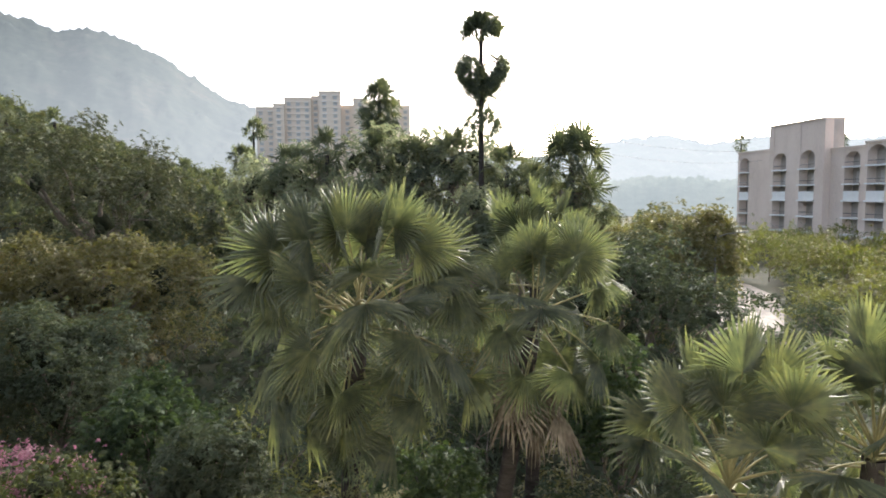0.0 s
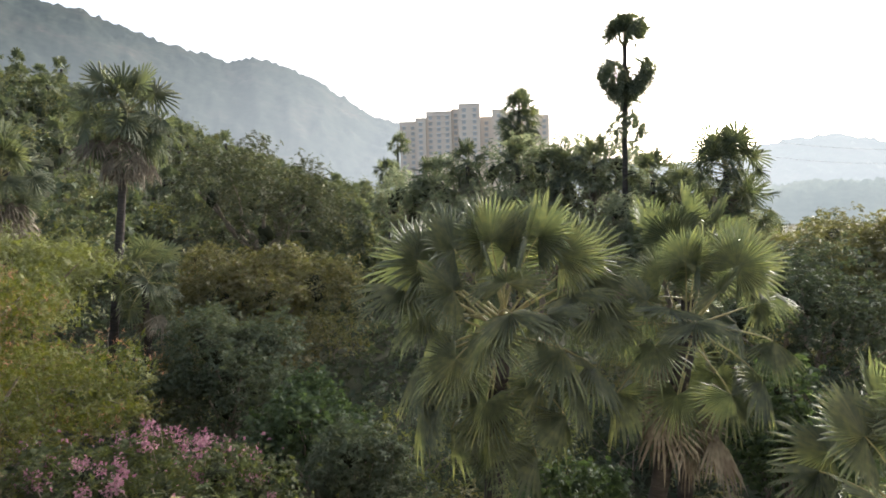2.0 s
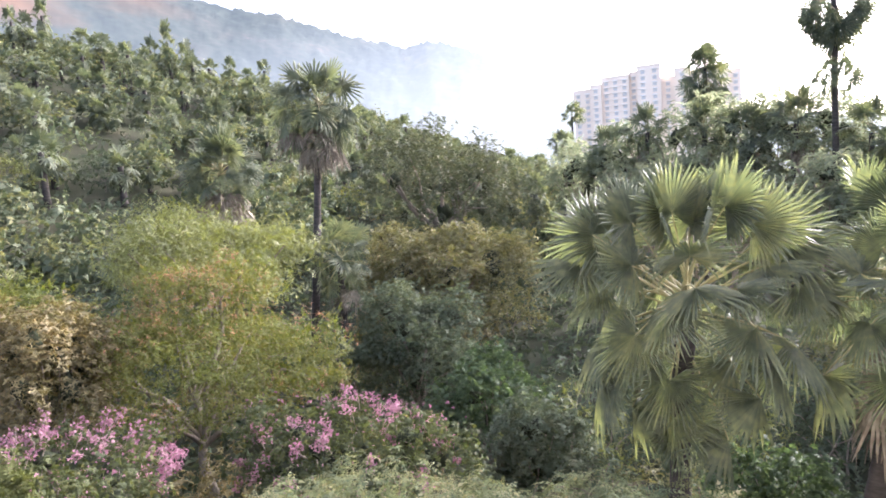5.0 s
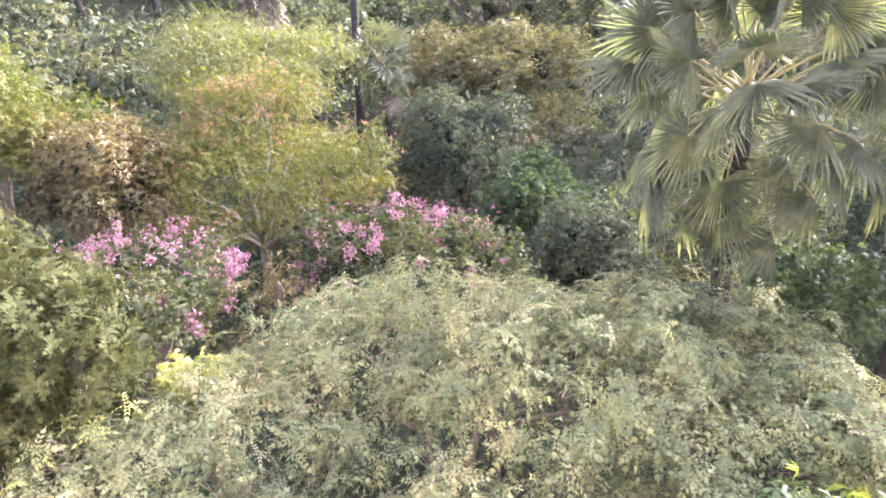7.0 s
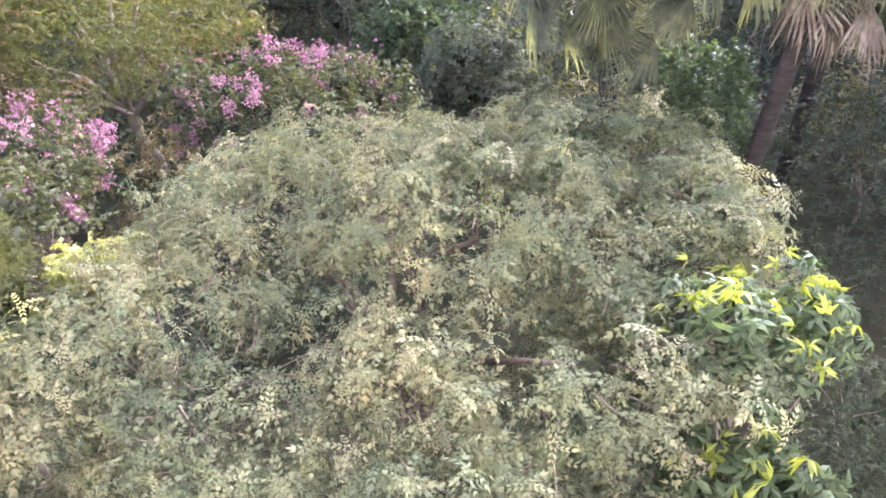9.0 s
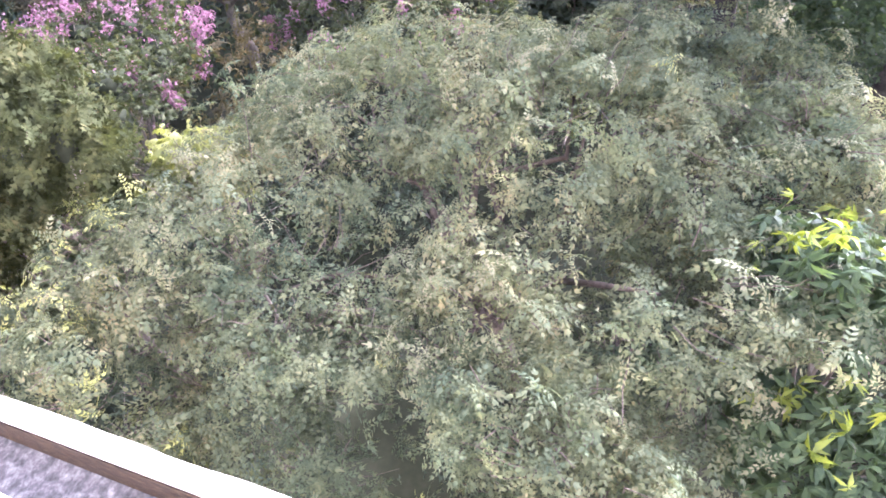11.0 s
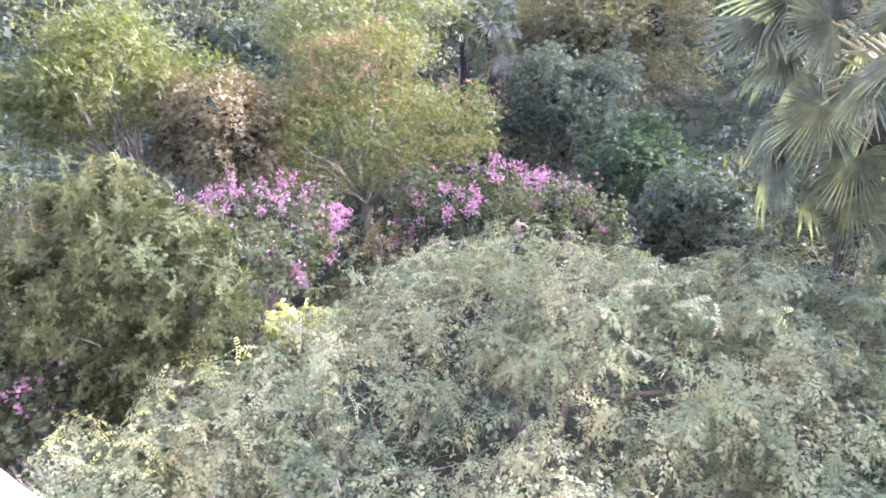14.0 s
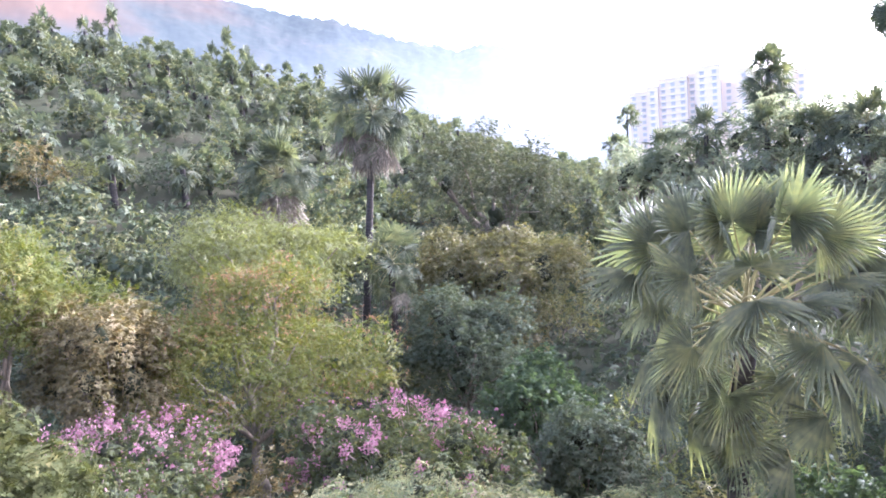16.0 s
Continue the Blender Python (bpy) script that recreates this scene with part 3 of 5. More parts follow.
# ---- land ----
def make_ground():
    ang = np.radians(np.linspace(-180, 180, 241))
    rad = np.concatenate([[0.5], np.geomspace(2, 400, 64), [600, 900, 1500, 2500, 4500]])
    A, Q = np.meshgrid(ang[:-1], rad)
    x, y = np.sin(A) * Q, np.cos(A) * Q
    z = ground_z(x, y)
    n = len(ang) - 1
    V = np.stack([x, y, z], -1).reshape(-1, 3)
    a = np.arange(len(rad) - 1)[:, None] * n
    i = np.arange(n)[None]
    j = (i + 1) % n
    F = np.stack([a + i, a + n + i, a + n + j, a + j], -1).reshape(-1, 4)
    V = np.concatenate([V, [[0, 0, 0]]])
    ob = new("ground", as_mesh("ground", V, F, [MAT_SOIL], smooth=True))
    return tagged(ob, "leaf-littered earth rising to a wooded spur", "ground", kind="structure")


make_ground()


def make_far_hill():
    """The ridge closing the valley, its haze painted on as glow."""
    az = np.linspace(-100, 70, 620)
    el = np.interp(az, [-100, -80, -57, -46, -42, -38, -34, -29.4, -24.7, -23.5, -21.5, -18.7, -15.6, -14.8, -12.2, -11, -10, -4, 4, 12, 17, 21.4, 23.7, 26.8, 29.4, 31.4, 33.4, 38, 45, 70],
                   [15, 19, 20.5, 18.3, 17.3, 16.4, 15.8, 14.3, 13.1, 12.8, 13.2, 12.6, 11.3, 10.6, 9.0, 8.2, 8.0, 6.5, 5, 3.3, 3.4, 4.4, 4.8, 5.0, 4.2, 4.2, 4.5, 4.2, 3.8, 3.5])
    rng = rng_of(5)
    rows = 64
    V = []
    for k in range(rows):
        s = k / (rows - 1)
        if s <= 0.8:
            q = s / 0.8
            rad, h = 430 + 320 * q, q ** 0.9
        else:
            q = (s - 0.8) / 0.2
            rad, h = 750 + 160 * q, 1 - 0.6 * q
        for a, e in zip(az, el):
            t = math.radians(a)
            x, y = math.sin(t), math.cos(t)
            bump = noise.noise(Vector((x * 30, y * 30, s * 9))) * 7 * math.sin(math.pi * min(1, s / 0.8)) + rng.random() * (5.5 if 0.68 < s < 0.86 else 3.0) + noise.noise(Vector((x * 90, y * 90, s * 40))) * 4.0
            z = (11.5 + math.tan(math.radians(e)) * 750 - 5) * h + bump
            V.append((x * (rad + bump), y * (rad + bump), z - 6 * (s == 0)))
    n = len(az)
    a = np.arange(rows - 1)[:, None] * n
    i = np.arange(n - 1)[None]
    F = np.stack([a + i, a + i + 1, a + n + i + 1, a + n + i], -1).reshape(-1, 4)
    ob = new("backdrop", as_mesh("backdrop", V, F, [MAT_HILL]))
    return tagged(ob, "wooded ridge far beyond the valley with painted haze", "hill", kind="structure")


make_far_hill()


def make_low_ridge():
    """A nearer wooded rise before the far ridge, paled by a glow painted as haze."""
    az = np.linspace(12, 64, 260)
    top = np.interp(az, [12, 18, 22, 25, 28, 32, 36, 46, 64], [-1, 0.3, 1.1, 1.35, 1.4, 1.0, 0.9, 0.8, 0.5])
    rng = rng_of(6)
    V = []
    for k in range(10):
        s = k / 9
        rad = 300 + 70 * s
        for a, e in zip(az, top):
            t = math.radians(a)
            bump = rng.random() * 2.2 * min(1, s * 3) + noise.noise(Vector((a * 0.9, s * 4, 3.0))) * 2.5 * s
            z = -1 + (12.5 + math.tan(math.radians(e)) * 370 - 2) * math.sin(s * math.pi / 2) + bump
            V.append((math.sin(t) * rad, math.cos(t) * rad, z))
    n = len(az)
    a = np.arange(9)[:, None] * n
    i = np.arange(n - 1)[None]
    F = np.stack([a + i, a + i + 1, a + n + i + 1, a + n + i], -1).reshape(-1, 4)
    tagged(new("backdrop_low", as_mesh("backdrop_low", V, F, [MAT_RIDGE])), "low wooded rise across the valley with painted haze", "hill", kind="structure")


make_low_ridge()


# ---- fan palms ----
def hang_angle(el):
    """Elevation at which a blade lies when its stalk's end lies at el."""
    return float(np.interp(el, [-80, -50, -25, 0, 25, 50, 70, 90], [-86, -80, -70, -42, 4, 44, 68, 86]))


def frond_meshes(name, el, seed, R=1.3, pet=1.75, segs=40, spread=142, torn=0.15, mat=None, sides=6, steps=8, stiff=0.0, cut=(0.3, 0.44), tip=0.2, fold=1.0):
    """A fan frond growing outwards along +y; its stalk's end lies at the elevation el: (blade mesh, stalk mesh, stalk's end)."""
    rng = random.Random(seed)
    bend = 34 * max(0.0, math.cos(radians(el)))
    rise = el + bend * 0.4
    p, pts = Vector((0, 0, 0)), [Vector((0, 0, 0))]
    for k in range(steps):
        a = rise - bend * ((k + 0.5) / steps) ** 1.4
        p = p + Vector((0, math.cos(radians(a)), math.sin(radians(a)))) * pet / steps
        pts.append(p.copy())
    hw = [0.056 - 0.034 * k / steps for k in range(steps + 1)]
    stalk = as_mesh(name + "_stalk", *tube([tuple(q) for q in pts], [w * 0.6 for w in hw], sides), [mat[1]], smooth=True)
    a = hang_angle(el) * (1 - stiff) + el * stiff + rng.uniform(-12, 12)
    f = Vector((0, math.cos(radians(a)), math.sin(radians(a))))
    nr = Vector((0, -math.sin(radians(a)), math.cos(radians(a))))
    lt = Vector((1, 0, 0))
    cup = float(np.interp(el, [-60, -10, 25, 60, 90], [-0.62, -0.55, -0.2, 0.16, 0.25])) * fold + rng.uniform(-0.12, 0.12)
    sag = float(np.interp(el, [-60, 0, 40, 90], [0.10, 0.16, 0.10, 0.03]))

    def spot(th, r, lift=0.0, fall=0.0):
        rel = r / R
        q = p + (f * math.cos(th) + lt * math.sin(th)) * r
        q += nr * (cup * abs(math.sin(th)) * r + lift)
        q.z -= sag * R * rel ** 2.4 + fall
        return tuple(q)

    dt = 2 * math.radians(spread) / segs
    V, F = [], []
    slit = R * rng.uniform(*cut)
    for k in range(segs):
        th = -math.radians(spread) + dt * (k + 0.5)
        ln = R * (0.84 + 0.16 * math.cos(th * 0.62)) * rng.uniform(0.88, 1.07)
        wob = rng.uniform(-0.035, 0.035)
        down = R * rng.uniform(0.18, 0.5) if rng.random() < torn else R * rng.uniform(0.0, 0.05)
        i = len(V)
        w = dt * tip
        jog = R * rng.uniform(-0.02, 0.02)
        V += [tuple(p), spot(th - dt / 2, slit, -0.026 * R), spot(th + dt / 2, slit, -0.026 * R), spot(th, slit, 0.026 * R),
              spot(th + wob - w, ln * 0.8, jog, down * 0.3), spot(th + wob, ln * 0.8, jog + 0.018 * R, down * 0.3), spot(th + wob + w, ln * 0.8, jog, down * 0.3),
              spot(th + wob * 1.5, ln * (1 - 0.14 * (down > 0.1 * R)), jog * 2, down)]
        F += [(i, i + 1, i + 3), (i, i + 3, i + 2), (i + 1, i + 4, i + 5, i + 3), (i + 3, i + 5, i + 6, i + 2), (i + 4, i + 7, i + 5), (i + 5, i + 7, i + 6)]
    return as_mesh(name + "_blade", V, F, [mat[0]]), stalk, p


ELS = [84, 68, 52, 36, 20, 4, -14, -32, -50, -68]


def frond_set(tag, seeds=2, mat=None, segs=40, R=1.3, pet=1.75, steps=8, cut=(0.3, 0.44), tip=0.2, fold=1.0):
    return {e: [frond_meshes("%s_frond" % tag, e, e * 7 + s * 131 + 1000, R * (1.0 if e > 30 else 0.86), pet, segs, 142, 0.08 if e > 45 else 0.34, mat, 6, steps, 0.0, tuple(c + (0.16 if e > 45 else 0.04) for c in cut), tip + (0.08 if e > 45 else 0.02), fold) for s in range(seeds)] for e in ELS}


NEAR_FRONDS = frond_set("near", 5, (MAT_PALM, MAT_PETIOLE), 44, 1.1)
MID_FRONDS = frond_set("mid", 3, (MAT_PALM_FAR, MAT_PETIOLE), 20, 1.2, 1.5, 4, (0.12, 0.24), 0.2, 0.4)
DEAD_FRONDS = {e: [frond_meshes("dry_frond", e, 900 + e + s, 1.2, 1.1, 24, 100, 0.4, (MAT_PALM_DEAD, MAT_PALM_DEAD), 5, 4, 0.6) for s in range(2)] for e in (-20, -50, -68, -80)}


def trunk_mesh(name, top, r0, r1, sides=12, rings=40, seed=1):
    rng = rng_of(seed)
    top = np.array(top, float)
    s = np.linspace(0, 1, rings)
    bow = np.stack([np.sin(s * np.pi) * 0.02 * top[2], np.zeros(rings), np.zeros(rings)], 1)
    pts = s[:, None] * top + bow * rng.uniform(-1, 1)
    rad = (r0 + (r1 - r0) * s ** 0.7) * (1 + 0.06 * (np.arange(rings) % 2)) * (1 + 0.02 * rng.standard_normal(rings))
    return as_mesh(name, *tube(pts, rad, sides), [MAT_BARK_PALM], smooth=True)


def fan_palm(label, base, heart, tiers, fronds, seed=1, r0=0.2, r1=0.15, dead=0, scale=1.0, group="fan palms", skirt=(-50, -68, -80), heads=(), twist=(5, 50), again=0.0, face=0.3):
    """Palm with a straight trunk; tiers [(height offset, count, highest, lowest elevation, scale)] of fronds all round, and
    heads [(across, up, nearness, drop)]: single fronds by where their stalks end, in metres from the heart, drop: how far below the heart they spring."""
    rng = random.Random(seed)
    ob = thing("fan_palm", label, "palm tree", base, group)
    top = Vector(heart) - Vector(base)
    piece("trunk", trunk_mesh("palm_trunk", top, r0, r1, seed=seed), ob, "grey ringed trunk")
    turn = rng.uniform(0, 6.28)
    along = top.normalized()

    def frond(at, head, sc, lean=0, much=1.0):
        """One frond springing at `at` with its stalk ending in the direction head."""
        e = math.degrees(math.atan2(head.z, math.hypot(head.x, head.y)))
        key = min(ELS, key=lambda q: abs(q - e))
        blade, stalk, end = fronds[key][rng.randrange(len(fronds[key]))]
        own = math.degrees(math.atan2(end.z, end.y))
        m = Matrix.Translation(at) @ Matrix.Rotation(math.atan2(-head.x, head.y), 4, "Z") @ Matrix.Rotation(radians((lean or rng.choice((-1, 1))) * rng.uniform(*twist) * much), 4, Vector((0, math.cos(radians(e)), math.sin(radians(e))))) @ Matrix.Rotation(radians(e - own), 4, "X") @ Matrix.Scale(sc, 4)
        fr = piece("frond", blade, ob, "", m)
        piece("stalk", stalk, fr, "pale yellowish leaf stalk")

    for off, count, hi, lo, sc in tiers:
        for k in range(count):
            s = (k + 0.5) / count
            e = radians(max(-84, min(88, hi + (lo - hi) * s + rng.uniform(-8, 8))))
            turn += 2.39996 + rng.uniform(-0.2, 0.2)
            frond(top + along * (off + (0.2 - 0.5 * s) * scale), Vector((math.sin(turn) * math.cos(e), math.cos(turn) * math.cos(e), math.sin(e))), sc * scale * rng.uniform(0.86, 1.1))
    side = Vector((heart[1], -heart[0], 0)).normalized()
    away = Vector((heart[0], heart[1], 0)).normalized()
    length = fronds[ELS[0]][0][2].length * scale
    heads = list(heads) + [(a * 0.55 + rng.uniform(-0.4, 0.4), (u + d) * 0.6 - d + rng.uniform(-0.35, 0.35), rng.choice((-1, 1)) * rng.uniform(0.4, 1), d) for a, u, n, d in heads if rng.random() < again]
    for across, up, near, drop in heads:
        up += drop
        deep = math.sqrt(max(0.05, length ** 2 - across ** 2 - up ** 2)) * -near
        head = side * across + away * deep + Vector((0, 0, up))
        frond(top - along * (drop + rng.uniform(-0.25, 0.25) * scale) + Vector((rng.uniform(-0.1, 0.1), rng.uniform(-0.1, 0.1), 0)), head, scale * min(1.22, max(0.8, head.length / length)) * rng.uniform(0.9, 1.06), (1 if across > 0 else -1) if up > face and rng.random() < 0.85 else 0, 0.5 + 1.1 * abs(across) / math.hypot(across, deep) if up > face > 0 else 1.0 if up > face else 0.6)
    for k in range(dead):
        e = rng.choice(skirt)
        blade, stalk, _ = DEAD_FRONDS[e][rng.randrange(2)]
        m = Matrix.Translation(top + along * (-0.5 - rng.random() * 0.9) * scale) @ Matrix.Rotation(k * 2.39996 + rng.uniform(-0.4, 0.4), 4, "Z") @ Matrix.Scale(scale * rng.uniform(0.8, 1.15), 4)
        fr = piece("dry_frond", blade, ob, "withered brown hanging frond", m)
        piece("stalk", stalk, fr)
    return ob


def gz(x, y):
    return float(ground_z(x, y)) - 0.05


LARGE = [(-0.45, 1.55, 0.3, 0), (-1.3, 1.45, -0.3, 0), (0.2, 1.75, -1, 0), (0.9, 1.7, -0.2, 0), (1.35, 0.95, 0.4, 0), (1.75, 0.5, 0.8, 0), (-2.0, 1.05, 0, 0), (-1.9, 0.35, 0.3, 0), 
         (-0.9, -0.4, 1, 0), (1.15, -0.4, 1, 0), (-0.35, -1.25, 1, 0), (0.9, -1.45, 0.8, 0), (0.65, -2.3, 0.8, 0.8), (-2.3, -1.0, 0.1, 0), (-1.9, -1.9, 0.3, 0.6), (-1.05, -2.3, 0.7, 0.7), (2.0, -0.7, 0.3, 0), (2.0, -1.6, 0.4, 0.3),
         (0.25, 0.45, 1, 0), (-0.4, 0.2, 1, 0), (-0.9, 0.9, 0.7, 0), (0.8, 0.6, 0.8, 0), (0.1, 1.1, 0.9, 0), (-0.9, 1.6, 0.2, 0), (0.5, 1.55, 0.6, 0), (-1.7, 1.25, 0.2, 0), (1.25, 1.5, 0.3, 0), (-1.5, 0.7, 0.6, 0), (1.8, 0.9, 0.1, 0), (-1.4, -0.2, 0.7, 0), (-0.2, -2.0, 0.9, 0.5), (1.4, -2.1, 0.5, 0.6), (-1.5, -1.3, 0.6, 0.2),
         (-1.2, 0.9, -1, 0), (1.3, 0.5, -1, 0), (0.0, 1.1, -1, 0), (-0.6, 0.2, -1, 0), (0.6, -0.4, -1, 0), (-1.6, -0.7, -0.9, 0), (1.7, 0.1, -0.7, 0), (0.0, -1.3, -1, 0), (-0.3, 1.85, 0.2, 0), (1.5, 1.25, 0.1, 0), (-0.1, -2.6, -0.8, 0.8)]
SPARSE = [(0.0, 1.25, 0.4, 0), (0.85, 1.25, 0.2, 0), (-0.85, 0.95, 0.5, 0), (-1.3, 0.35, 0.6, 0), (-0.7, -0.1, 1, 0), (-0.3, -1.1, 1, 0), (-1.4, -1.4, 0.8, 0), (0.85, -0.85, 1, 0), (1.3, -0.9, 0.5, 0), (0.3, 0.75, -1, 0),
          (0.4, 1.5, -0.6, 0), (-0.5, 1.35, -0.5, 0), (1.25, 0.4, -0.8, 0), (-1.5, -0.3, -0.8, 0), (0.5, -1.2, -1, 0), (1.6, -0.2, -0.5, 0), (0.9, 1.3, -0.6, 0), (0.1, 1.4, 0.1, 0), (-0.3, -1.5, 0.5, 0.3), (0.15, 0.35, 1, 0), (-0.4, 0.7, 0.8, 0), (0.5, 0.9, 0.6, 0)]
TIERED = [(-0.6, 0.85, 0.3, 0.1), (0.3, 1.1, -0.4, 0.1), (1, 0.95, 0.3, 0.1), (0.1, 0.95, 0.8, 0.1), (-0.2, 1.25, 0.3, 0.1), (-1.6, -1.65, 0.2, 2.1), (-1.9, -2.4, 0.1, 2.1), (-1.4, -3.05, 0.5, 2.1), (1.85, -1.8, 0.1, 2.1), (1.95, -2.5, 0.1, 2.1), (1.3, -3.2, 0.4, 2.1),
          (-0.6, -3.6, 0.6, 2.1), (0.5, -3.65, 0.5, 2.1), (0, -3.8, 0.9, 2.1), (0.3, -3.7, -0.8, 2.1), (-0.8, -3.4, -0.8, 2.1), (1, -3, -0.8, 2.1), (-0.7, -3.1, 0.8, 2.1), (0.7, -3.1, 0.8, 2.1), (0, -3.2, 1, 2.1), (-1.2, -2.4, 0.6, 2.1), (1.2, -2.3, 0.6, 2.1), (-0.9, 0.75, 0.6, 0.1), (0.7, 0.65, -0.6, 0.1), (0.2, -5.7, 0.6, 6), (1.15, -6.3, 0.4, 6), (-1.1, -6.1, 0.3, 6), (0.7, -5.5, -0.6, 6)]
SLENDER = [(-1.1, 1.7, 0.2, 0), (0.8, 1.8, 0.3, 0), (1.9, 1.5, 0, 0), (-0.1, 1.9, -0.5, 0), (-1.6, 1.2, -0.5, 0), (1.2, 1.3, -0.8, 0), (-0.4, 1.3, 0.9, 0), (-2.2, -0.2, 0.2, 0), (1.5, -0.4, 0.6, 0), (2.0, -0.2, -0.3, 0), (0.1, -0.8, 1, 0), (-1.7, -1.6, 0.3, 0.4),
           (1.9, -1.6, 0.2, 0.4), (-0.9, -0.7, 0.9, 0), (-2.1, -0.9, -0.2, 0), (0.8, -1.9, 0.7, 0.6), (-0.5, -2.1, 0.8, 0.6), (1.3, -2.0, -0.4, 0.6), (-1.3, -2.0, -0.5, 0.6), (0.2, -1.5, -1, 0.2)]

fan_palm("large green fan palm with a dense round crown", (-0.3, 13.1, gz(-0.3, 13.1)), (-0.03, 12.8, 9.0), [], NEAR_FRONDS, 11, 0.24, 0.19, heads=LARGE)
fan_palm("green fan palm with bare stalks and drooping lower fronds", (2.6, 13.8, gz(2.6, 13.8)), (3.71, 12.85, 8.8), [], NEAR_FRONDS, 12, 0.22, 0.17, dead=8, scale=0.92, heads=SPARSE)
fan_palm("green fan palm standing behind its taller neighbours", (4.4, 16.6, gz(4.4, 16.6)), (4.7, 16.4, 8.9), [(0.2, 9, 84, 45, 0.95), (0, 12, 40, -60, 0.95)], NEAR_FRONDS, 13, 0.22, 0.17, dead=6)
fan_palm("sunlit young fan palm with upright spreading fronds", (5.6, 9.8, gz(5.6, 9.8)), (5.95, 9.3, 6.5), [(0.2, 12, 80, 36, 0.92), (0, 14, 40, -40, 0.92)], NEAR_FRONDS, 14, 0.22, 0.17, dead=3)
fan_palm("bushy fan palm with yellow-green frond tips", (8.4, 9.4, gz(8.4, 9.4)), (8.6, 9.3, 6.9), [(0.2, 12, 80, 36, 0.92), (0, 14, 40, -45, 0.92)], NEAR_FRONDS, 15, 0.22, 0.17, dead=4)
fan_palm("slender tall fan palm with a skirt of dry fronds", (-22.3, 33.1, gz(-22.3, 33.1)), (-20.9, 34.1, 17.2), [(-0.5, 9, 10, -60, 0.9), (0.1, 10, 75, -30, 0.68)], MID_FRONDS, 16, 0.26, 0.2, dead=14, scale=1.25, skirt=(-20, -50, -50, -68), heads=SLENDER, twist=(10, 70), again=0.5, face=-0.5)
fan_palm("squat fan palm with a shaggy skirt of dry fronds", (-33.5, 39.6, gz(-33.5, 39.6)), (-33.5, 39.6, 13.9), [(0.3, 24, 84, -5, 1.0), (-0.8, 16, 0, -55, 1.0), (0, 14, 70, -40, 0.65)], MID_FRONDS, 17, 0.3, 0.24, dead=26, scale=1.45, skirt=(-20, -20, -50), twist=(10, 70))
fan_palm("low fan palm among shrubs", (-18.4, 30.8, gz(-18.4, 30.8)), (-18.4, 30.8, 8.0), [(0, 20, 84, -60, 0.95)], MID_FRONDS, 18, 0.22, 0.17, dead=3)
fan_palm("very tall dark fan palm with tiered crown", (9.2, 47.2, gz(9.2, 47.2)), (9.1, 47.1, 22.95), [(0.0, 26, 84, 22, 0.8), (-2.2, 30, 25, -84, 0.98), (-6.3, 14, 55, -50, 0.66)], MID_FRONDS, 19, 0.24, 0.17, heads=TIERED, twist=(35, 90), again=0.8, face=-9)
fan_palm("distant fan palm with an oval crown", (2.06, 65.9, gz(2.06, 65.9)), (2.06, 65.9, 21.0), [(0.1, 16, 80, 10, 0.95), (-1.6, 30, 35, -80, 1.12), (0.0, 14, 80, -30, 0.6), (-1.0, 24, 60, -70, 0.66)], MID_FRONDS, 20, 0.24, 0.18, twist=(20, 90))
fan_palm("broad fan palm with loose drooping fronds", (13.6, 39.8, gz(13.6, 39.8)), (13.6, 39.7, 13.1), [(0, 26, 84, -60, 1.15), (0.2, 18, 84, -45, 0.64), (-1.6, 12, 0, -60, 0.9)], MID_FRONDS, 21, 0.24, 0.18, dead=4, twist=(20, 90))
fan_palm("slim distant fan palm above the trees", (-15.9, 98.7, gz(-15.9, 98.7)), (-15.9, 98.7, 21.0), [(0, 14, 80, -40, 0.9), (0, 9, 80, -40, 0.6), (-4, 5, 20, -50, 0.6)], MID_FRONDS, 22, 0.2, 0.15, twist=(20, 90))
fan_palm("distant fan palm in the valley", (-15.8, 88.6, gz(-15.8, 88.6)), (-15.8, 88.6, 16.2), [(0, 20, 84, -60, 1.05), (0, 14, 84, -50, 0.64)], MID_FRONDS, 23, 0.24, 0.18, twist=(20, 90))

fan_palm("small far fan palm behind the block", (111, 136, gz(111, 136)), (111, 136, 22.6), [(0, 18, 80, -60, 1.2)], MID_FRONDS, 24, 0.2, 0.16)
fan_palm("small far fan palm beside the block", (93, 146, gz(93, 146)), (93, 146, 23.0), [(0, 16, 80, -60, 1.0)], MID_FRONDS, 25, 0.2, 0.16)

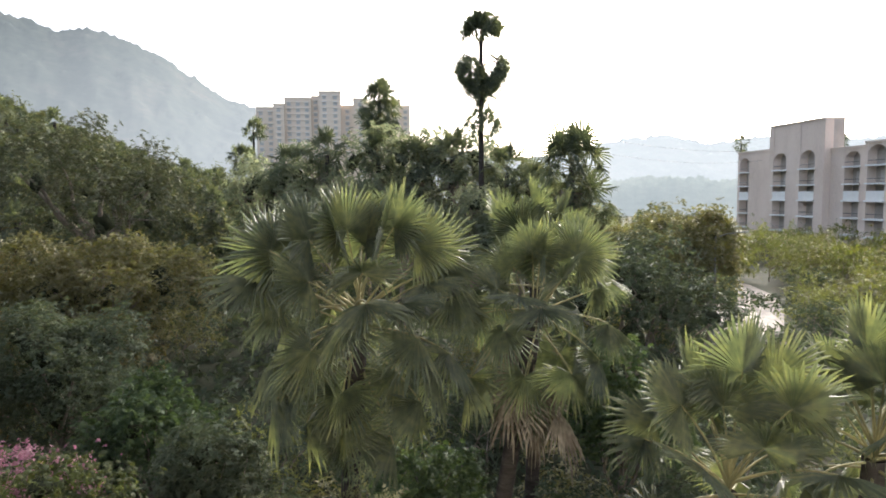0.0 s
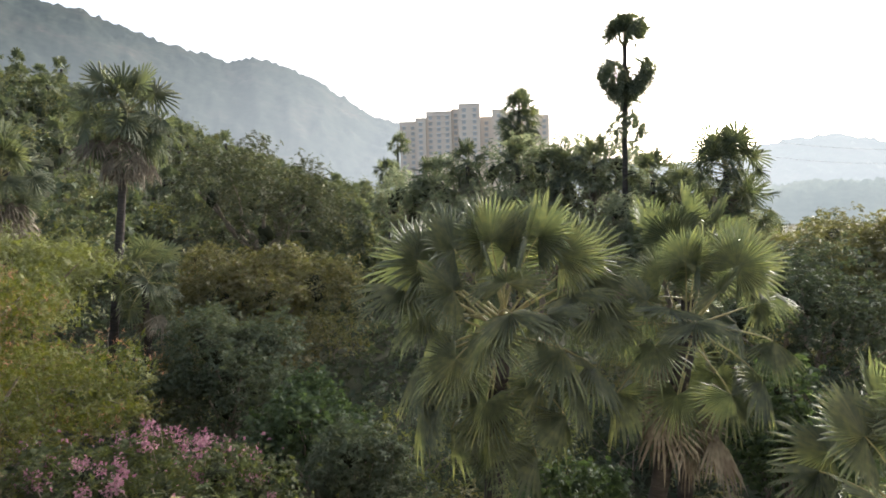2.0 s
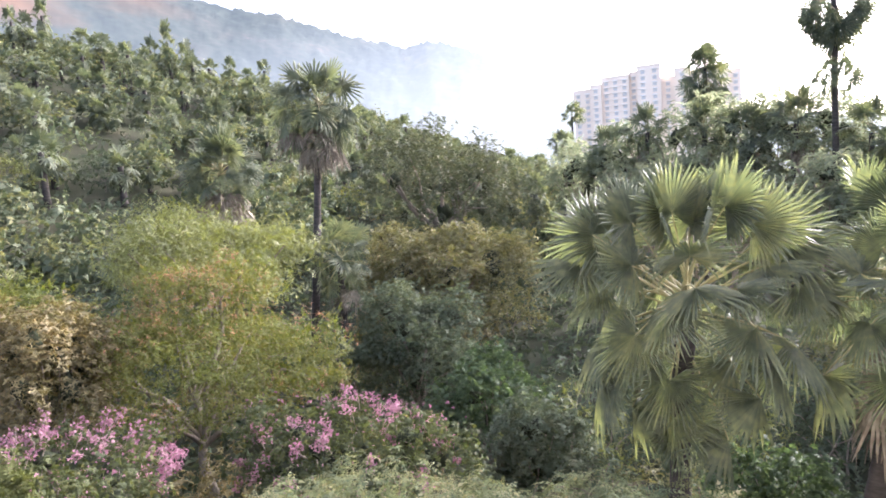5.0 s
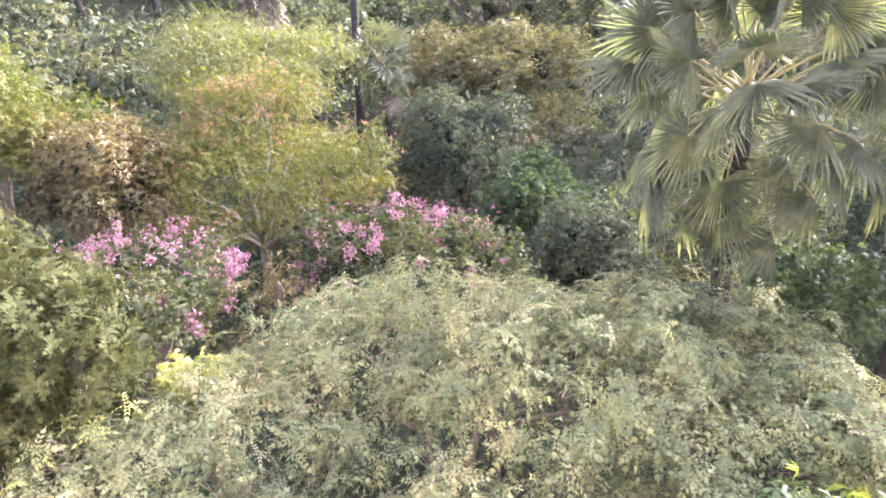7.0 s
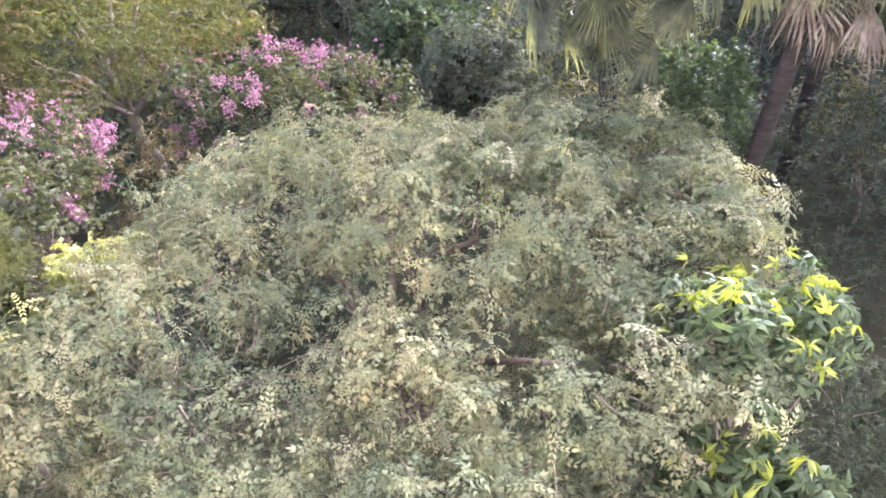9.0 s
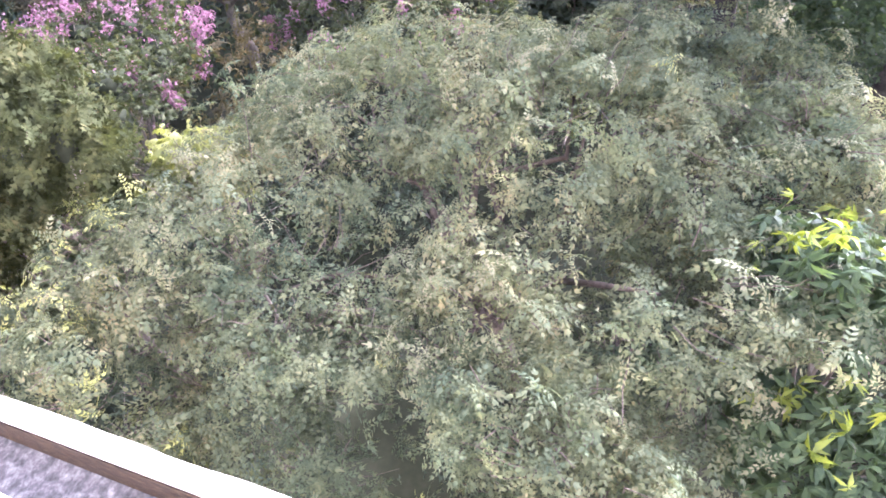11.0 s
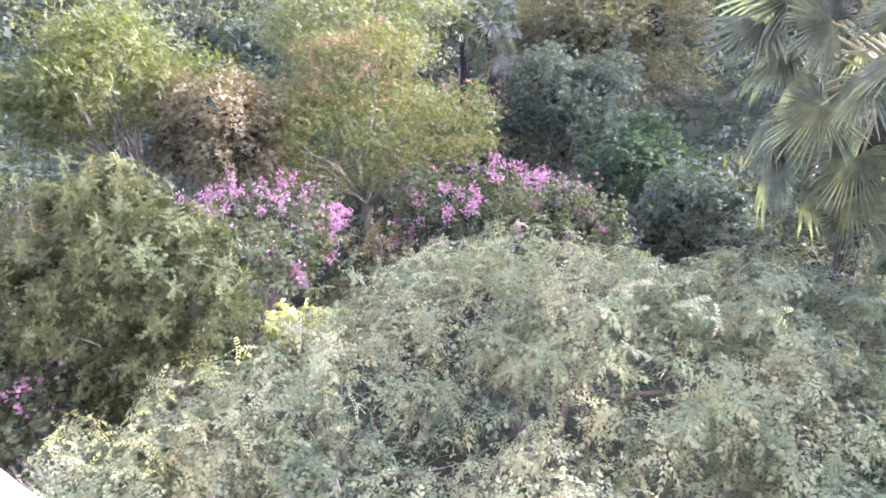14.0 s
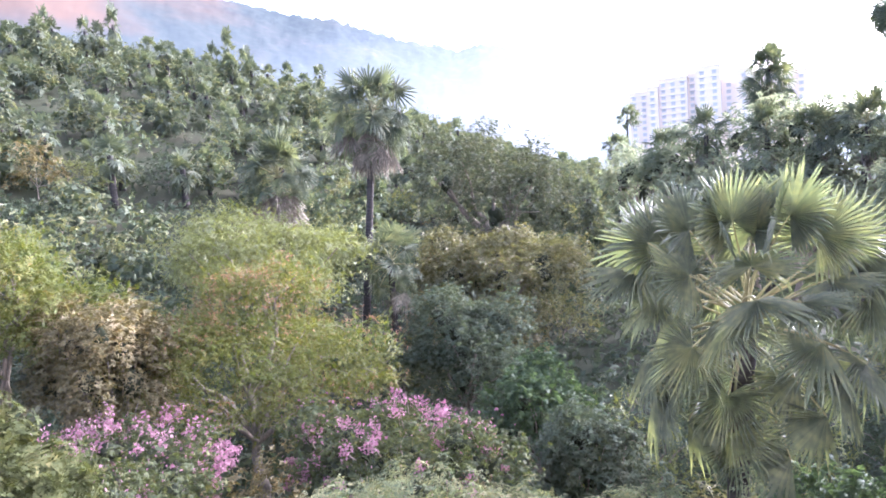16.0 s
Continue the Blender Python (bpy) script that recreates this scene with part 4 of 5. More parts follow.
# ---- shrubs and trees round the house ----
def spreading_tree():
    rng = rng_of(31)
    foot = np.array([-3.0, 6.6, gz(-3.0, 6.6)])
    ob = thing("spreading_tree", "wide dusty grey-green tree with feathery pinnate leaves", "tree", foot)
    big = [((-3.4, 6.2, 5.2), (4.4, 3.8, 2.2), 20), ((-6.6, 3.7, 5.5), (2.3, 1.9, 1.6), 9), ((-5.2, 2.7, 4.7), (2.0, 1.4, 1.4), 7), ((0.8, 7.0, 5.2), (2.2, 2.2, 1.7), 9),
           ((-1.6, 9.2, 4.9), (3.0, 2.2, 1.7), 12), ((-2.4, 3.6, 4.9), (2.6, 1.5, 1.6), 9),
           ((0.1, 4.5, 4.5), (1.4, 1.3, 1.5), 8), ((-1.0, 2.9, 3.7), (2.2, 1.2, 1.5), 8), ((-7.3, 2.4, 5.8), (1.4, 1.2, 1.0), 8)]
    lb = []
    for c, r, n in big:
        lb += lobes_of(rng, np.array(c) - foot, np.array(r), int(n * 1.2), 0.33, -0.1)
    piece("trunk", wood_mesh("spreading_tree_trunk", rng, (0, 0, 0), lb, 0.16, twigs=1500, mat=MAT_TWIG), ob, "thin brown branching trunk and twigs")
    # Patches whose upward tufts get the cream painted as sun highlights.
    def sunny(p, g):
        return np.sin(p[:, 0] * 1.7 + 0.4) + np.sin(p[:, 1] * 2.1 + 1.0) + 0.8 * np.sin((p[:, 0] - p[:, 1]) * 3.7) + g.random(len(p))

    def corner(p):
        return (np.hypot(p[:, 0] + 4.9, p[:, 1] + 3.6) < 1.3) | (np.hypot(p[:, 0] + 2.4, p[:, 1] + 5.0) < 0.8)

    me = crown_mesh("spreading_tree_crown", rng, lb, 8600, SPRIG_TUFT, 0.175, MAT_GLIRI, spread=0.5, up_bias=1.6, core=0.0, depth=0.6, shoot=2, reach=1.3, inner=7500, stray=0.3,
                    extra=[(SPRIG_TUFT, 380, 0.16, MAT_LTIP, lambda p, q, g: corner(p) | (g.random(len(p)) < 0.012)),
                           (SPRIG_TUFT, 900, 0.165, MAT_SUN_CREAM, lambda p, q, g: (sunny(p, g) > 1.3) & (q[:, 2] > 0.1))])
    piece("crown", me, ob)


spreading_tree()
broadleaf("mango_sapling", "young tree with drooping leaves and lime new growth", "tree", (1.42, 5.45, 5.9), (1.2, 0.85, 1.0), SPRIG_LONG, 420, 0.215, MAT_MANGO, 18, 0.28, 0.05, 32, 40, core=0.3, droop=0.9,
          extra=[(SPRIG_LONG, 36, 0.2, MAT_LIME, lambda p, q, g: q[:, 2] > 0.15)])
broadleaf("mango_sapling", "low sapling with drooping leaves and lime tips", "tree", (1.5, 4.1, 4.5), (1.3, 0.8, 0.9), SPRIG_LONG, 520, 0.22, MAT_MANGO, 18, 0.28, 0.05, 33, 40, core=0.3, droop=0.9,
          extra=[(SPRIG_LONG, 16, 0.23, MAT_LIME, lambda p, q, g: q[:, 2] > 0.5)])


def bougainvillea(label, c, r, n, bracts, seed, lobes=12, sprays=30):
    ob = broadleaf("bougainvillea", label, "flowering shrub", c, r, SPRIG_ROUND, n, 0.155, MAT_BOUG, lobes, 0.30, 0.07, seed, 60, "bougainvilleas", core=0.45, spread=0.9, inner=1800,
                   extra=[(SPRIG_BRACT, bracts, 0.1, MAT_BRACT, lambda p, q, g: (np.sin(p[:, 0] * 2.3 + seed) + np.sin(p[:, 1] * 2.9) + np.sin(p[:, 2] * 3.1 + 1) + q[:, 2] * 0.8 > 0.95))])
    rng = rng_of(seed + 500)
    off = np.array(c) - np.array(ob.location)
    stems, pos = [], []
    for _ in range(sprays):
        d = unit(rng, 1)[0]
        d[2] = abs(d[2]) * 0.95 - 0.05
        a = off + d * np.array(r) * 0.85
        ln = rng.uniform(0.25, 0.8)
        tip = d * ln * 0.7 + np.array([0, 0, ln * 0.55]) + rng.standard_normal(3) * 0.15
        line = [a + tip * t - np.array([0, 0, 0.35 * ln * t * t]) for t in np.linspace(0, 1, 5)]
        stems.append(tube(line, [0.014, 0.012, 0.010, 0.008, 0.006], 4))
        for t in rng.uniform(0.3, 1.05, rng.integers(2, 5)):
            mid = a + tip * t - np.array([0, 0, 0.35 * ln * t * t]) + rng.standard_normal(3) * 0.08
            pos += [mid + rng.standard_normal(3) * 0.065 for _ in range(rng.integers(8, 16))]
    pos = np.array(pos)
    piece("stem", as_mesh("spray_stems", *join(*stems), [MAT_BARK]), ob, "thin arching stems")
    piece("blossom", as_mesh("spray_bracts", *scatter(SPRIG_BRACT, pos, unit(rng, len(pos)), unit(rng, len(pos)) + [0, 0, 0.7], rng.uniform(0.07, 0.11, len(pos))), [MAT_BRACT]), ob, "sprays of pale magenta bracts")
    return ob


bougainvillea("bougainvillea thick with magenta bracts beside the tree", (-8.5, 13.6, 4.5), (3.2, 2.1, 2.0), 3800, 300, 41, 26, 62)
bougainvillea("bougainvillea with scattered magenta flower sprays", (-13.4, 8.9, 4.9), (2.8, 3.4, 2.1), 3800, 300, 42, 26, 70)
bougainvillea("shaded bougainvillea with few purple bracts", (-11.6, 2.4, 5.6), (2.0, 2.2, 1.6), 2400, 120, 43, 14, 8)
broadleaf("feathery_tree", "young tree with fine feathery yellowish-green foliage", "tree", (-9.9, 4.4, 6.7), (2.0, 1.6, 2.4), SPRIG_PLUME, 3000, 0.155, MAT_FEATHER, 34, 0.32, 0.08, 44, 80, core=0.45, up_bias=1.1, depth=0.4, low=-0.95, shoot=3, reach=2.4, inner=3000)
broadleaf("rain_tree", "rounded yellow-green tree with brown dry seed pods", "tree", (-17.4, 18.0, 5.1), (6.0, 4.8, 4.3), SPRIG_PINNATE, 20000, 0.17, MAT_YTREE, 44, 0.24, 0.2, 51, 160, core=0.0, inner=9000, extra=[(SPRIG_POD, 2300, 0.26, MAT_POD, lambda p, q, g: (q[:, 2] > 0.1) & (np.sin(p[:, 0] * 1.1) + np.sin(p[:, 1] * 1.3 + 2) + np.sin(p[:, 2] * 1.7) > 0.2))])
broadleaf("rain_tree", "yellow-green tree with thin pale limbs", "tree", (-23.0, 12.0, 8.0), (3.6, 3.6, 3.2), SPRIG_PINNATE, 9500, 0.2, MAT_YTREE, 16, 0.38, 0.18, 52, 60, core=0.0, inner=5000)
broadleaf("vine_thicket", "thicket smothered in dry brownish vines", "shrub", (-19.5, 13.6, 5.6), (2.6, 2.4, 3.5), SPRIG_TRI, 9000, 0.16, MAT_DRY, 26, 0.3, 0.12, 53, 60, core=0.5, droop=0.5, inner=2500)
broadleaf("acacia", "soft light-green tree with fine leaves", "tree", (-22.8, 25.6, 7.6), (6.8, 4.5, 3.4), SPRIG_FEATHER, 12000, 0.24, MAT_LTREE, 22, 0.36, 0.2, 54, 40, core=0.0, inner=6000)
broadleaf("banyan", "large dark tree with glossy glinting leaves", "tree", (-19.6, 51.0, 9.6), (7.2, 6.5, 7.6), SPRIG_TRI, 13500, 0.28, MAT_DARK, 26, 0.34, 0.45, 55, 0, core=0.22)
broadleaf("shade_shrub", "dense dark-green rounded shrub in shade", "shrub", (-11.4, 24.6, 3.6), (3.6, 3.2, 3.3), SPRIG_TRI, 11000, 0.17, MAT_SHADE, 16, 0.38, 0.14, 56, 0, core=0.4)
broadleaf("olive_shrub", "olive-green spreading shrub with yellowish tips", "shrub", (-15.0, 37.0, 5.8), (5.5, 4.0, 3.6), SPRIG_TRI, 12000, 0.21, MAT_OLIVE, 18, 0.36, 0.16, 57, 0, core=0.4)
broadleaf("fresh_shrub", "fresh green leafy shrub", "shrub", (-6.6, 20.4, 3.2), (2.0, 1.9, 2.4), SPRIG_ROUND, 3200, 0.21, MAT_FRESH, 12, 0.42, 0.08, 58, 0, core=0.4)
broadleaf("creeper_shrub", "shrub hung with pale trailing creepers", "shrub", (-4.0, 17.2, 3.3), (2.3, 1.6, 1.9), SPRIG_TRI, 5600, 0.16, MAT_SHADE, 12, 0.42, 0.08, 59, 30, core=0.45, droop=0.8)
broadleaf("low_shrub", "low green shrub growing under the palms", "shrub", (1.5, 14.6, 3.6), (1.6, 1.2, 1.5), SPRIG_ROUND, 2000, 0.18, MAT_FRESH, 14, 0.36, 0.04, 60, 0, core=0.0, inner=900)
broadleaf("yellowing_shrub", "scraggly shrub with cream and yellow drying leaves", "shrub", (-7.9, 5.9, 5.5), (0.9, 0.8, 1.0), SPRIG_ROUND, 900, 0.17, MAT_LTIP, 10, 0.40, 0.05, 66, 30, core=0.4)
broadleaf("roadside_tree", "backlit leafy tree beside the road", "tree", (17.6, 38.4, 6.0), (4.4, 4.0, 4.6), SPRIG_TRI, 8500, 0.22, MAT_OLIVE, 16, 0.38, 0.18, 61, 20, core=0.4)
broadleaf("roadside_tree", "slender leafy tree by the street lamp", "tree", (23.2, 39.6, 5.6), (2.6, 2.6, 4.6), SPRIG_TRI, 3500, 0.30, MAT_OLIVE, 12, 0.40, 0.14, 62, 20, core=0.42)
broadleaf("roadside_shrub", "dark shrub mass below the palms", "shrub", (12.4, 27.4, 4.6), (4.6, 4.0, 4.4), SPRIG_TRI, 8500, 0.22, MAT_SHADE, 18, 0.38, 0.16, 63, 0, core=0.4)
broadleaf("roadside_shrub", "fresh green shrub under the fan palm", "shrub", (7.6, 17.5, 4.2), (1.9, 1.9, 2.2), SPRIG_ROUND, 2600, 0.22, MAT_FRESH, 12, 0.42, 0.08, 64, 0, core=0.4)

# ---- filling shrubs in the middle distance ----
def shrub_kinds(n, size, lobes):
    kinds = []
    for k, (mat, shape) in enumerate(((MAT_SHADE, SPRIG_TRI), (MAT_OLIVE, SPRIG_TRI), (MAT_LTREE, SPRIG_FEATHER), (MAT_DRY, SPRIG_TRI), (MAT_YTREE, SPRIG_PINNATE))):
        few = 1.0 if shape is SPRIG_TRI else 0.75
        rng = rng_of(200 + k)
        lb = lobes_of(rng, np.array([0, 0, 1.7]), np.array([2.6, 2.6, 2.3]), lobes, 0.38, -0.5)
        kinds.append((wood_mesh("shrub_trunk", rng, (0, 0, 0), lb[:5], 0.05, 4, 0), crown_mesh("shrub_crown", rng, lb, int(n * few), shape, size if few == 1 else size * 1.1, mat, core=0.0, spread=0.8, inner=n // 2)))
    return kinds


SHRUBS, FINE_SHRUBS = shrub_kinds(520, 0.27, 14), shrub_kinds(680, 0.205, 12)
SHRUB_WORDS = ["deep green rounded valley shrub", "olive-green shrub with dusty leaves", "light green leafy valley shrub", "brownish shrub with drying leaves", "sunlit yellow-green leafy shrub"]


def shrub(k, x, y, s, turn, tall=1.0):
    ob = thing("shrub", SHRUB_WORDS[k], "shrub", (x, y, gz(x, y)), "shrubs in the valley")
    ob.rotation_euler = (0, 0, turn)
    ob.scale = (s, s, s * tall)
    kind = FINE_SHRUBS[k] if math.hypot(x, y) < 34 else SHRUBS[k]
    piece("trunk", kind[0], ob)
    piece("crown", kind[1], ob)
    return ob


rs = random.Random(77)
CLEAR = [(-30.5, 36.0, 5.0), (-3.3, 6.0, 6.5), (-17.2, 18.4, 5.0), (-11.4, 24.6, 3.5), (-8.4, 13.8, 3.2), (-12.6, 9.6, 3.2), (0, 13, 1.5), (3.3, 13.2, 1.5), (33, 51, 4.5), (37, 57, 4.5), (29, 45, 4.5), (41, 63, 4.5), (24, 37, 4)]
made = 0
while made < 145:
    a, r = radians(rs.uniform(-74, 50)), 19 + 62 * rs.random() ** 0.8
    x, y = math.sin(a) * r, math.cos(a) * r
    if any(math.hypot(x - cx, y - cy) < cr for cx, cy, cr in CLEAR):
        continue
    deg = math.degrees(a)
    if 29.5 < deg < 36 and 28 < r < 66:
        continue
    k = rs.choice([0, 0, 1, 2, 4, 3] if deg < -15 else [0, 1, 1, 0, 2])
    tall = 0.95 if deg > 20 else 1.1
    shrub(k, x, y, rs.uniform(0.75, 1.25), rs.uniform(0, 6.28), tall * rs.uniform(0.8, 1.2))
    made += 1


rs = random.Random(31)
for x, y, s in ((-10.6, 11.8, 0.75), (-6.6, 10.6, 0.6), (-9.4, 8.6, 0.7), (-10.0, 6.4, 0.65), (-8.2, 5.2, 0.55), (-8.8, 2.0, 0.6), (-7.2, 1.4, 0.45), (-13.5, 4.8, 0.9), (-15.5, 7.0, 1.0), (-14.8, 2.2, 0.9), (-17.5, 9.6, 1.0),
                (-5.0, 11.8, 0.7), (-2.6, 14.6, 0.8), (1.0, 10.4, 0.55), (2.6, 10.6, 0.6), (4.2, 11.4, 0.6), (1.0, 13.2, 0.5), (4.0, 8.2, 0.6), (3.4, 6.4, 0.5), (5.4, 6.6, 0.6), (6.6, 12.2, 0.7), (7.2, 7.4, 0.6), (9.8, 12.4, 0.9), (3.6, 4.2, 0.45),
                (-0.6, 15.8, 0.9), (2.2, 16.6, 1.0), (6.0, 15.2, 0.9), (9.4, 15.6, 1.0), (12.4, 13.0, 1.0), (12.0, 18.5, 1.1), (-11.0, 18.2, 0.8), (-8.6, 17.6, 0.8), (1.6, 2.6, 0.4), (-0.4, 2.4, 0.35), (-13.2, 13.4, 0.9), (-10.0, 1.5, 1.0), (-8.7, 1.3, 0.9), (-6.6, 1.6, 0.7), (-11.4, 4.4, 0.9), (-15.8, 29.4, 0.9), (-18.6, 3.4, 1.1), (-21.0, 6.0, 1.2), (-16.8, 4.6, 0.9), (-24.0, 8.5, 1.2), (-26.0, 5.5, 1.3), (-28.5, 9.5, 1.4), (-30.0, 6.5, 1.4), (-33.0, 4.5, 1.5), (-34.0, 9.0, 1.5), (-37.0, 7.0, 1.6), (-40.0, 10.0, 1.6), (-42.0, 6.0, 1.6), (-46.0, 9.0, 1.7)):
    shrub(rs.choice([0, 0, 1, 2, 3]) if x < 0 else rs.choice([0, 0, 0]), x, y, s, rs.uniform(0, 6.28), rs.uniform(0.9, 1.2))

rs = random.Random(21)
for n in range(125):
    x, y = rs.uniform(26, 82), rs.uniform(44, 108)
    near = min(math.hypot(x - a, y - b) for a, b in ((27, 42), (32, 50), (37, 57), (41, 63), (43, 70)))
    if near < 5.5 or x < 20 + 0.12 * y:
        continue
    shrub(rs.choice([2, 2, 1, 2, 4]), x, y, rs.uniform(0.9, 1.5), rs.uniform(0, 6.28), rs.uniform(0.8, 1.3))


def undergrowth():
    """Low leafy growth that hides the earth between shrubs."""
    rng = rng_of(88)
    a, r = np.radians(rng.uniform(-88, 56, 19000)), 3 + 72 * rng.random(19000) ** 0.7
    x, y = np.sin(a) * r, np.cos(a) * r
    open_way = np.hypot(x - 33, y - 51) > 5
    x, y = x[open_way], y[open_way]
    pos = np.stack([x, y, ground_z(x, y) + rng.uniform(0.1, 0.7, len(x))], 1)
    way = unit(rng, len(x)) + [0, 0, 0.7]
    V, F = scatter(SPRIG_TRI, pos, way, unit(rng, len(x)) + [0, 0, 1.0], rng.uniform(0.35, 0.8, len(x)) * np.clip(np.hypot(x, y) / 26, 0.25, 1))
    ob = new("undergrowth", as_mesh("undergrowth", V, F, [MAT_SHADE]))
    tagged(ob, "low green undergrowth covering the earth", "undergrowth", kind="stuff")


undergrowth()


# ---- grove of trees behind the near palms ----
rs = random.Random(5)
for px, py, h, w in ((-5, 60, 17.0, 4.2), (0.5, 58, 17.0, 4.6), (5.5, 55, 17.0, 4.8), (9.0, 51, 15.5, 4.2), (12.5, 49, 14.0, 3.8), (-9, 64, 15.0, 4.2), (15.5, 44, 11.5, 3.4), (3, 50, 13.5, 4.4), (-2.5, 52, 13.0, 4.2), (8, 44, 12.0, 4.0), (12.2, 41, 11.5, 3.2)):
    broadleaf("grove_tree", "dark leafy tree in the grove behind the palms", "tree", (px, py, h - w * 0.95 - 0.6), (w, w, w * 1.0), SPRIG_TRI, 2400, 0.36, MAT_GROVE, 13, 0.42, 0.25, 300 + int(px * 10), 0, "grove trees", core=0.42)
for px, py, h in ((-3.2, 57, 16.6), (1.2, 55, 16.4), (4.4, 52, 15.6), (10.6, 46.5, 14.6), (7.0, 50, 16.0), (15.4, 42, 12.4), (-7, 61, 15.6), (11.8, 44, 13.0)):
    fan_palm("fan palm rising among grove trees", (px, py, gz(px, py)), (px + 0.3, py, h - 1.6), [(0, 20, 84, -55, 0.95)], MID_FRONDS, int(px * 7) + 500, 0.2, 0.16, dead=3)


# ---- woods on the spur ----
def woods():
    rng = rng_of(9)
    chunks, idx = [], []
    n = 0
    while n < 440:
        a, r = radians(rng.uniform(-80, 30)), 54 + 150 * rng.random() ** 1.15
        x, y = math.sin(a) * r, math.cos(a) * r
        deg = math.degrees(a)
        if deg > -4 and r < 90:
            continue
        z = float(ground_z(x, y))
        w = rng.uniform(1.8, 3.4)
        h = w * rng.uniform(0.8, 1.3)
        lb = lobes_of(rng, (x, y, z + h * 0.8), (w, w, h), 7, 0.5)
        pos, nor = crown_points(rng, lb, 112)
        way = nor + unit(rng, len(pos)) * 0.8
        chunks.append(scatter((SPRIG_CLUMP[0][:12], SPRIG_CLUMP[1][:3]), pos, way, nor + [0, 0, 0.8], 0.52 * rng.uniform(0.7, 1.4, len(pos))))
        idx.append(np.zeros(len(chunks[-1][1]), int))
        # Inner leaves take the darkened green in place of crown shade.
        pos, nor = crown_points(rng, [(c, q * 0.75) for c, q in lb[:3]], 40)
        chunks.append(scatter((SPRIG_CLUMP[0][:8], SPRIG_CLUMP[1][:2]), pos, nor + unit(rng, len(pos)), nor + unit(rng, len(pos)) * 0.4, 1.1 * rng.uniform(0.8, 1.3, len(pos))))
        idx.append(np.ones(len(chunks[-1][1]), int))
        n += 1
    a, r = np.radians(rng.uniform(-84, 20, 24000)), 48 + 150 * rng.random(24000) ** 0.8
    x, y = np.sin(a) * r, np.cos(a) * r
    pos = np.stack([x, y, ground_z(x, y) + rng.uniform(0.2, 1.8, len(x))], 1)
    chunks.append(scatter((SPRIG_CLUMP[0][:12], SPRIG_CLUMP[1][:3]), pos, unit(rng, len(x)) + [0, 0, 0.5], unit(rng, len(x)) + [0, -0.4, 1.0], rng.uniform(0.45, 1.0, len(x))))
    idx.append(np.ones(len(chunks[-1][1]), int))
    V, F = join(*chunks)
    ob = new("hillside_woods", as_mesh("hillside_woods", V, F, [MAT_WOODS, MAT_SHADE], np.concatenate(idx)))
    tagged(ob, "thick mixed woods covering the spur", "woods", kind="stuff")


woods()


def far_palm_kinds():
    """Whole small palms, trunk and crown, for the spur."""
    kinds = []
    for k in range(5):
        rng = random.Random(600 + k)
        h = rng.uniform(2.6, 4.4)
        vs, fs, base = [], [], 0
        for j in range(18):
            s = (j + 0.5) / 18
            e = 84 - 162 * s
            turn = j * 2.39996
            key = min(ELS, key=lambda q: abs(q - e))
            me = FAR_FRONDS[key][j % len(FAR_FRONDS[key])][0]
            m = Matrix.Translation((0, 0, h - 0.5 * s)) @ Matrix.Rotation(turn, 4, "Z") @ Matrix.Scale(rng.uniform(0.85, 1.1), 4)
            vs += [tuple(m @ v.co) for v in me.vertices]
            fs += [tuple(i + base for i in p.vertices) for p in me.polygons]
            base = len(vs)
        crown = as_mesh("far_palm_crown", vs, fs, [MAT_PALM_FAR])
        kinds.append((trunk_mesh("far_palm_trunk", (0, 0, h), 0.28, 0.2, 7, 6, k), crown))
    return kinds


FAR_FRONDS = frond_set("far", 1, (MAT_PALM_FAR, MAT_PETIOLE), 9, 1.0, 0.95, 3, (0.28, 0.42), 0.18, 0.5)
FAR_PALMS = far_palm_kinds()
rs = random.Random(12)
for n in range(285):
    a = radians(rs.uniform(-74, -6))
    r = 66 + 105 * rs.random() ** 0.7
    x, y = math.sin(a) * r, math.cos(a) * r
    t, c = FAR_PALMS[n % 5]
    ob = thing("hillside_palm", "green fan palm on the wooded spur", "palm tree", (x, y, gz(x, y)), "palms on the spur")
    ob.rotation_euler = (0, 0, rs.uniform(0, 6.28))
    s = rs.uniform(0.9, 1.45)
    ob.scale = (s, s, s * (1.35 if n % 12 == 0 else 1.0))
    piece("trunk", t, ob)
    piece("crown", c, ob)


def palm_stand():
    """The palms farther back, past counting."""
    rng = random.Random(44)
    vs, fs, base = [], [], 0
    for n in range(170):
        a, r = radians(rng.uniform(-78, -8)), 95 + 85 * rng.random()
        x, y = math.sin(a) * r, math.cos(a) * r
        sc = rng.uniform(0.9, 1.5)
        turn = rng.uniform(0, 6.28)
        me = FAR_PALMS[n % 5][1]
        v = np.empty(len(me.vertices) * 3, dtype=np.float32)
        me.vertices.foreach_get("co", v)
        v = v.reshape(-1, 3) @ np.array([[math.cos(turn), math.sin(turn), 0], [-math.sin(turn), math.cos(turn), 0], [0, 0, 1]]) * sc
        vs.append(v + [x, y, gz(x, y) - rng.uniform(0.3, 1.2)])
        fs += [tuple(i + base for i in p.vertices) for p in me.polygons]
        base += len(v)
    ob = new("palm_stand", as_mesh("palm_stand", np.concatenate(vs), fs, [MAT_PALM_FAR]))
    tagged(ob, "dense stand of green fan palms on the spur", "palm trees", kind="stuff")


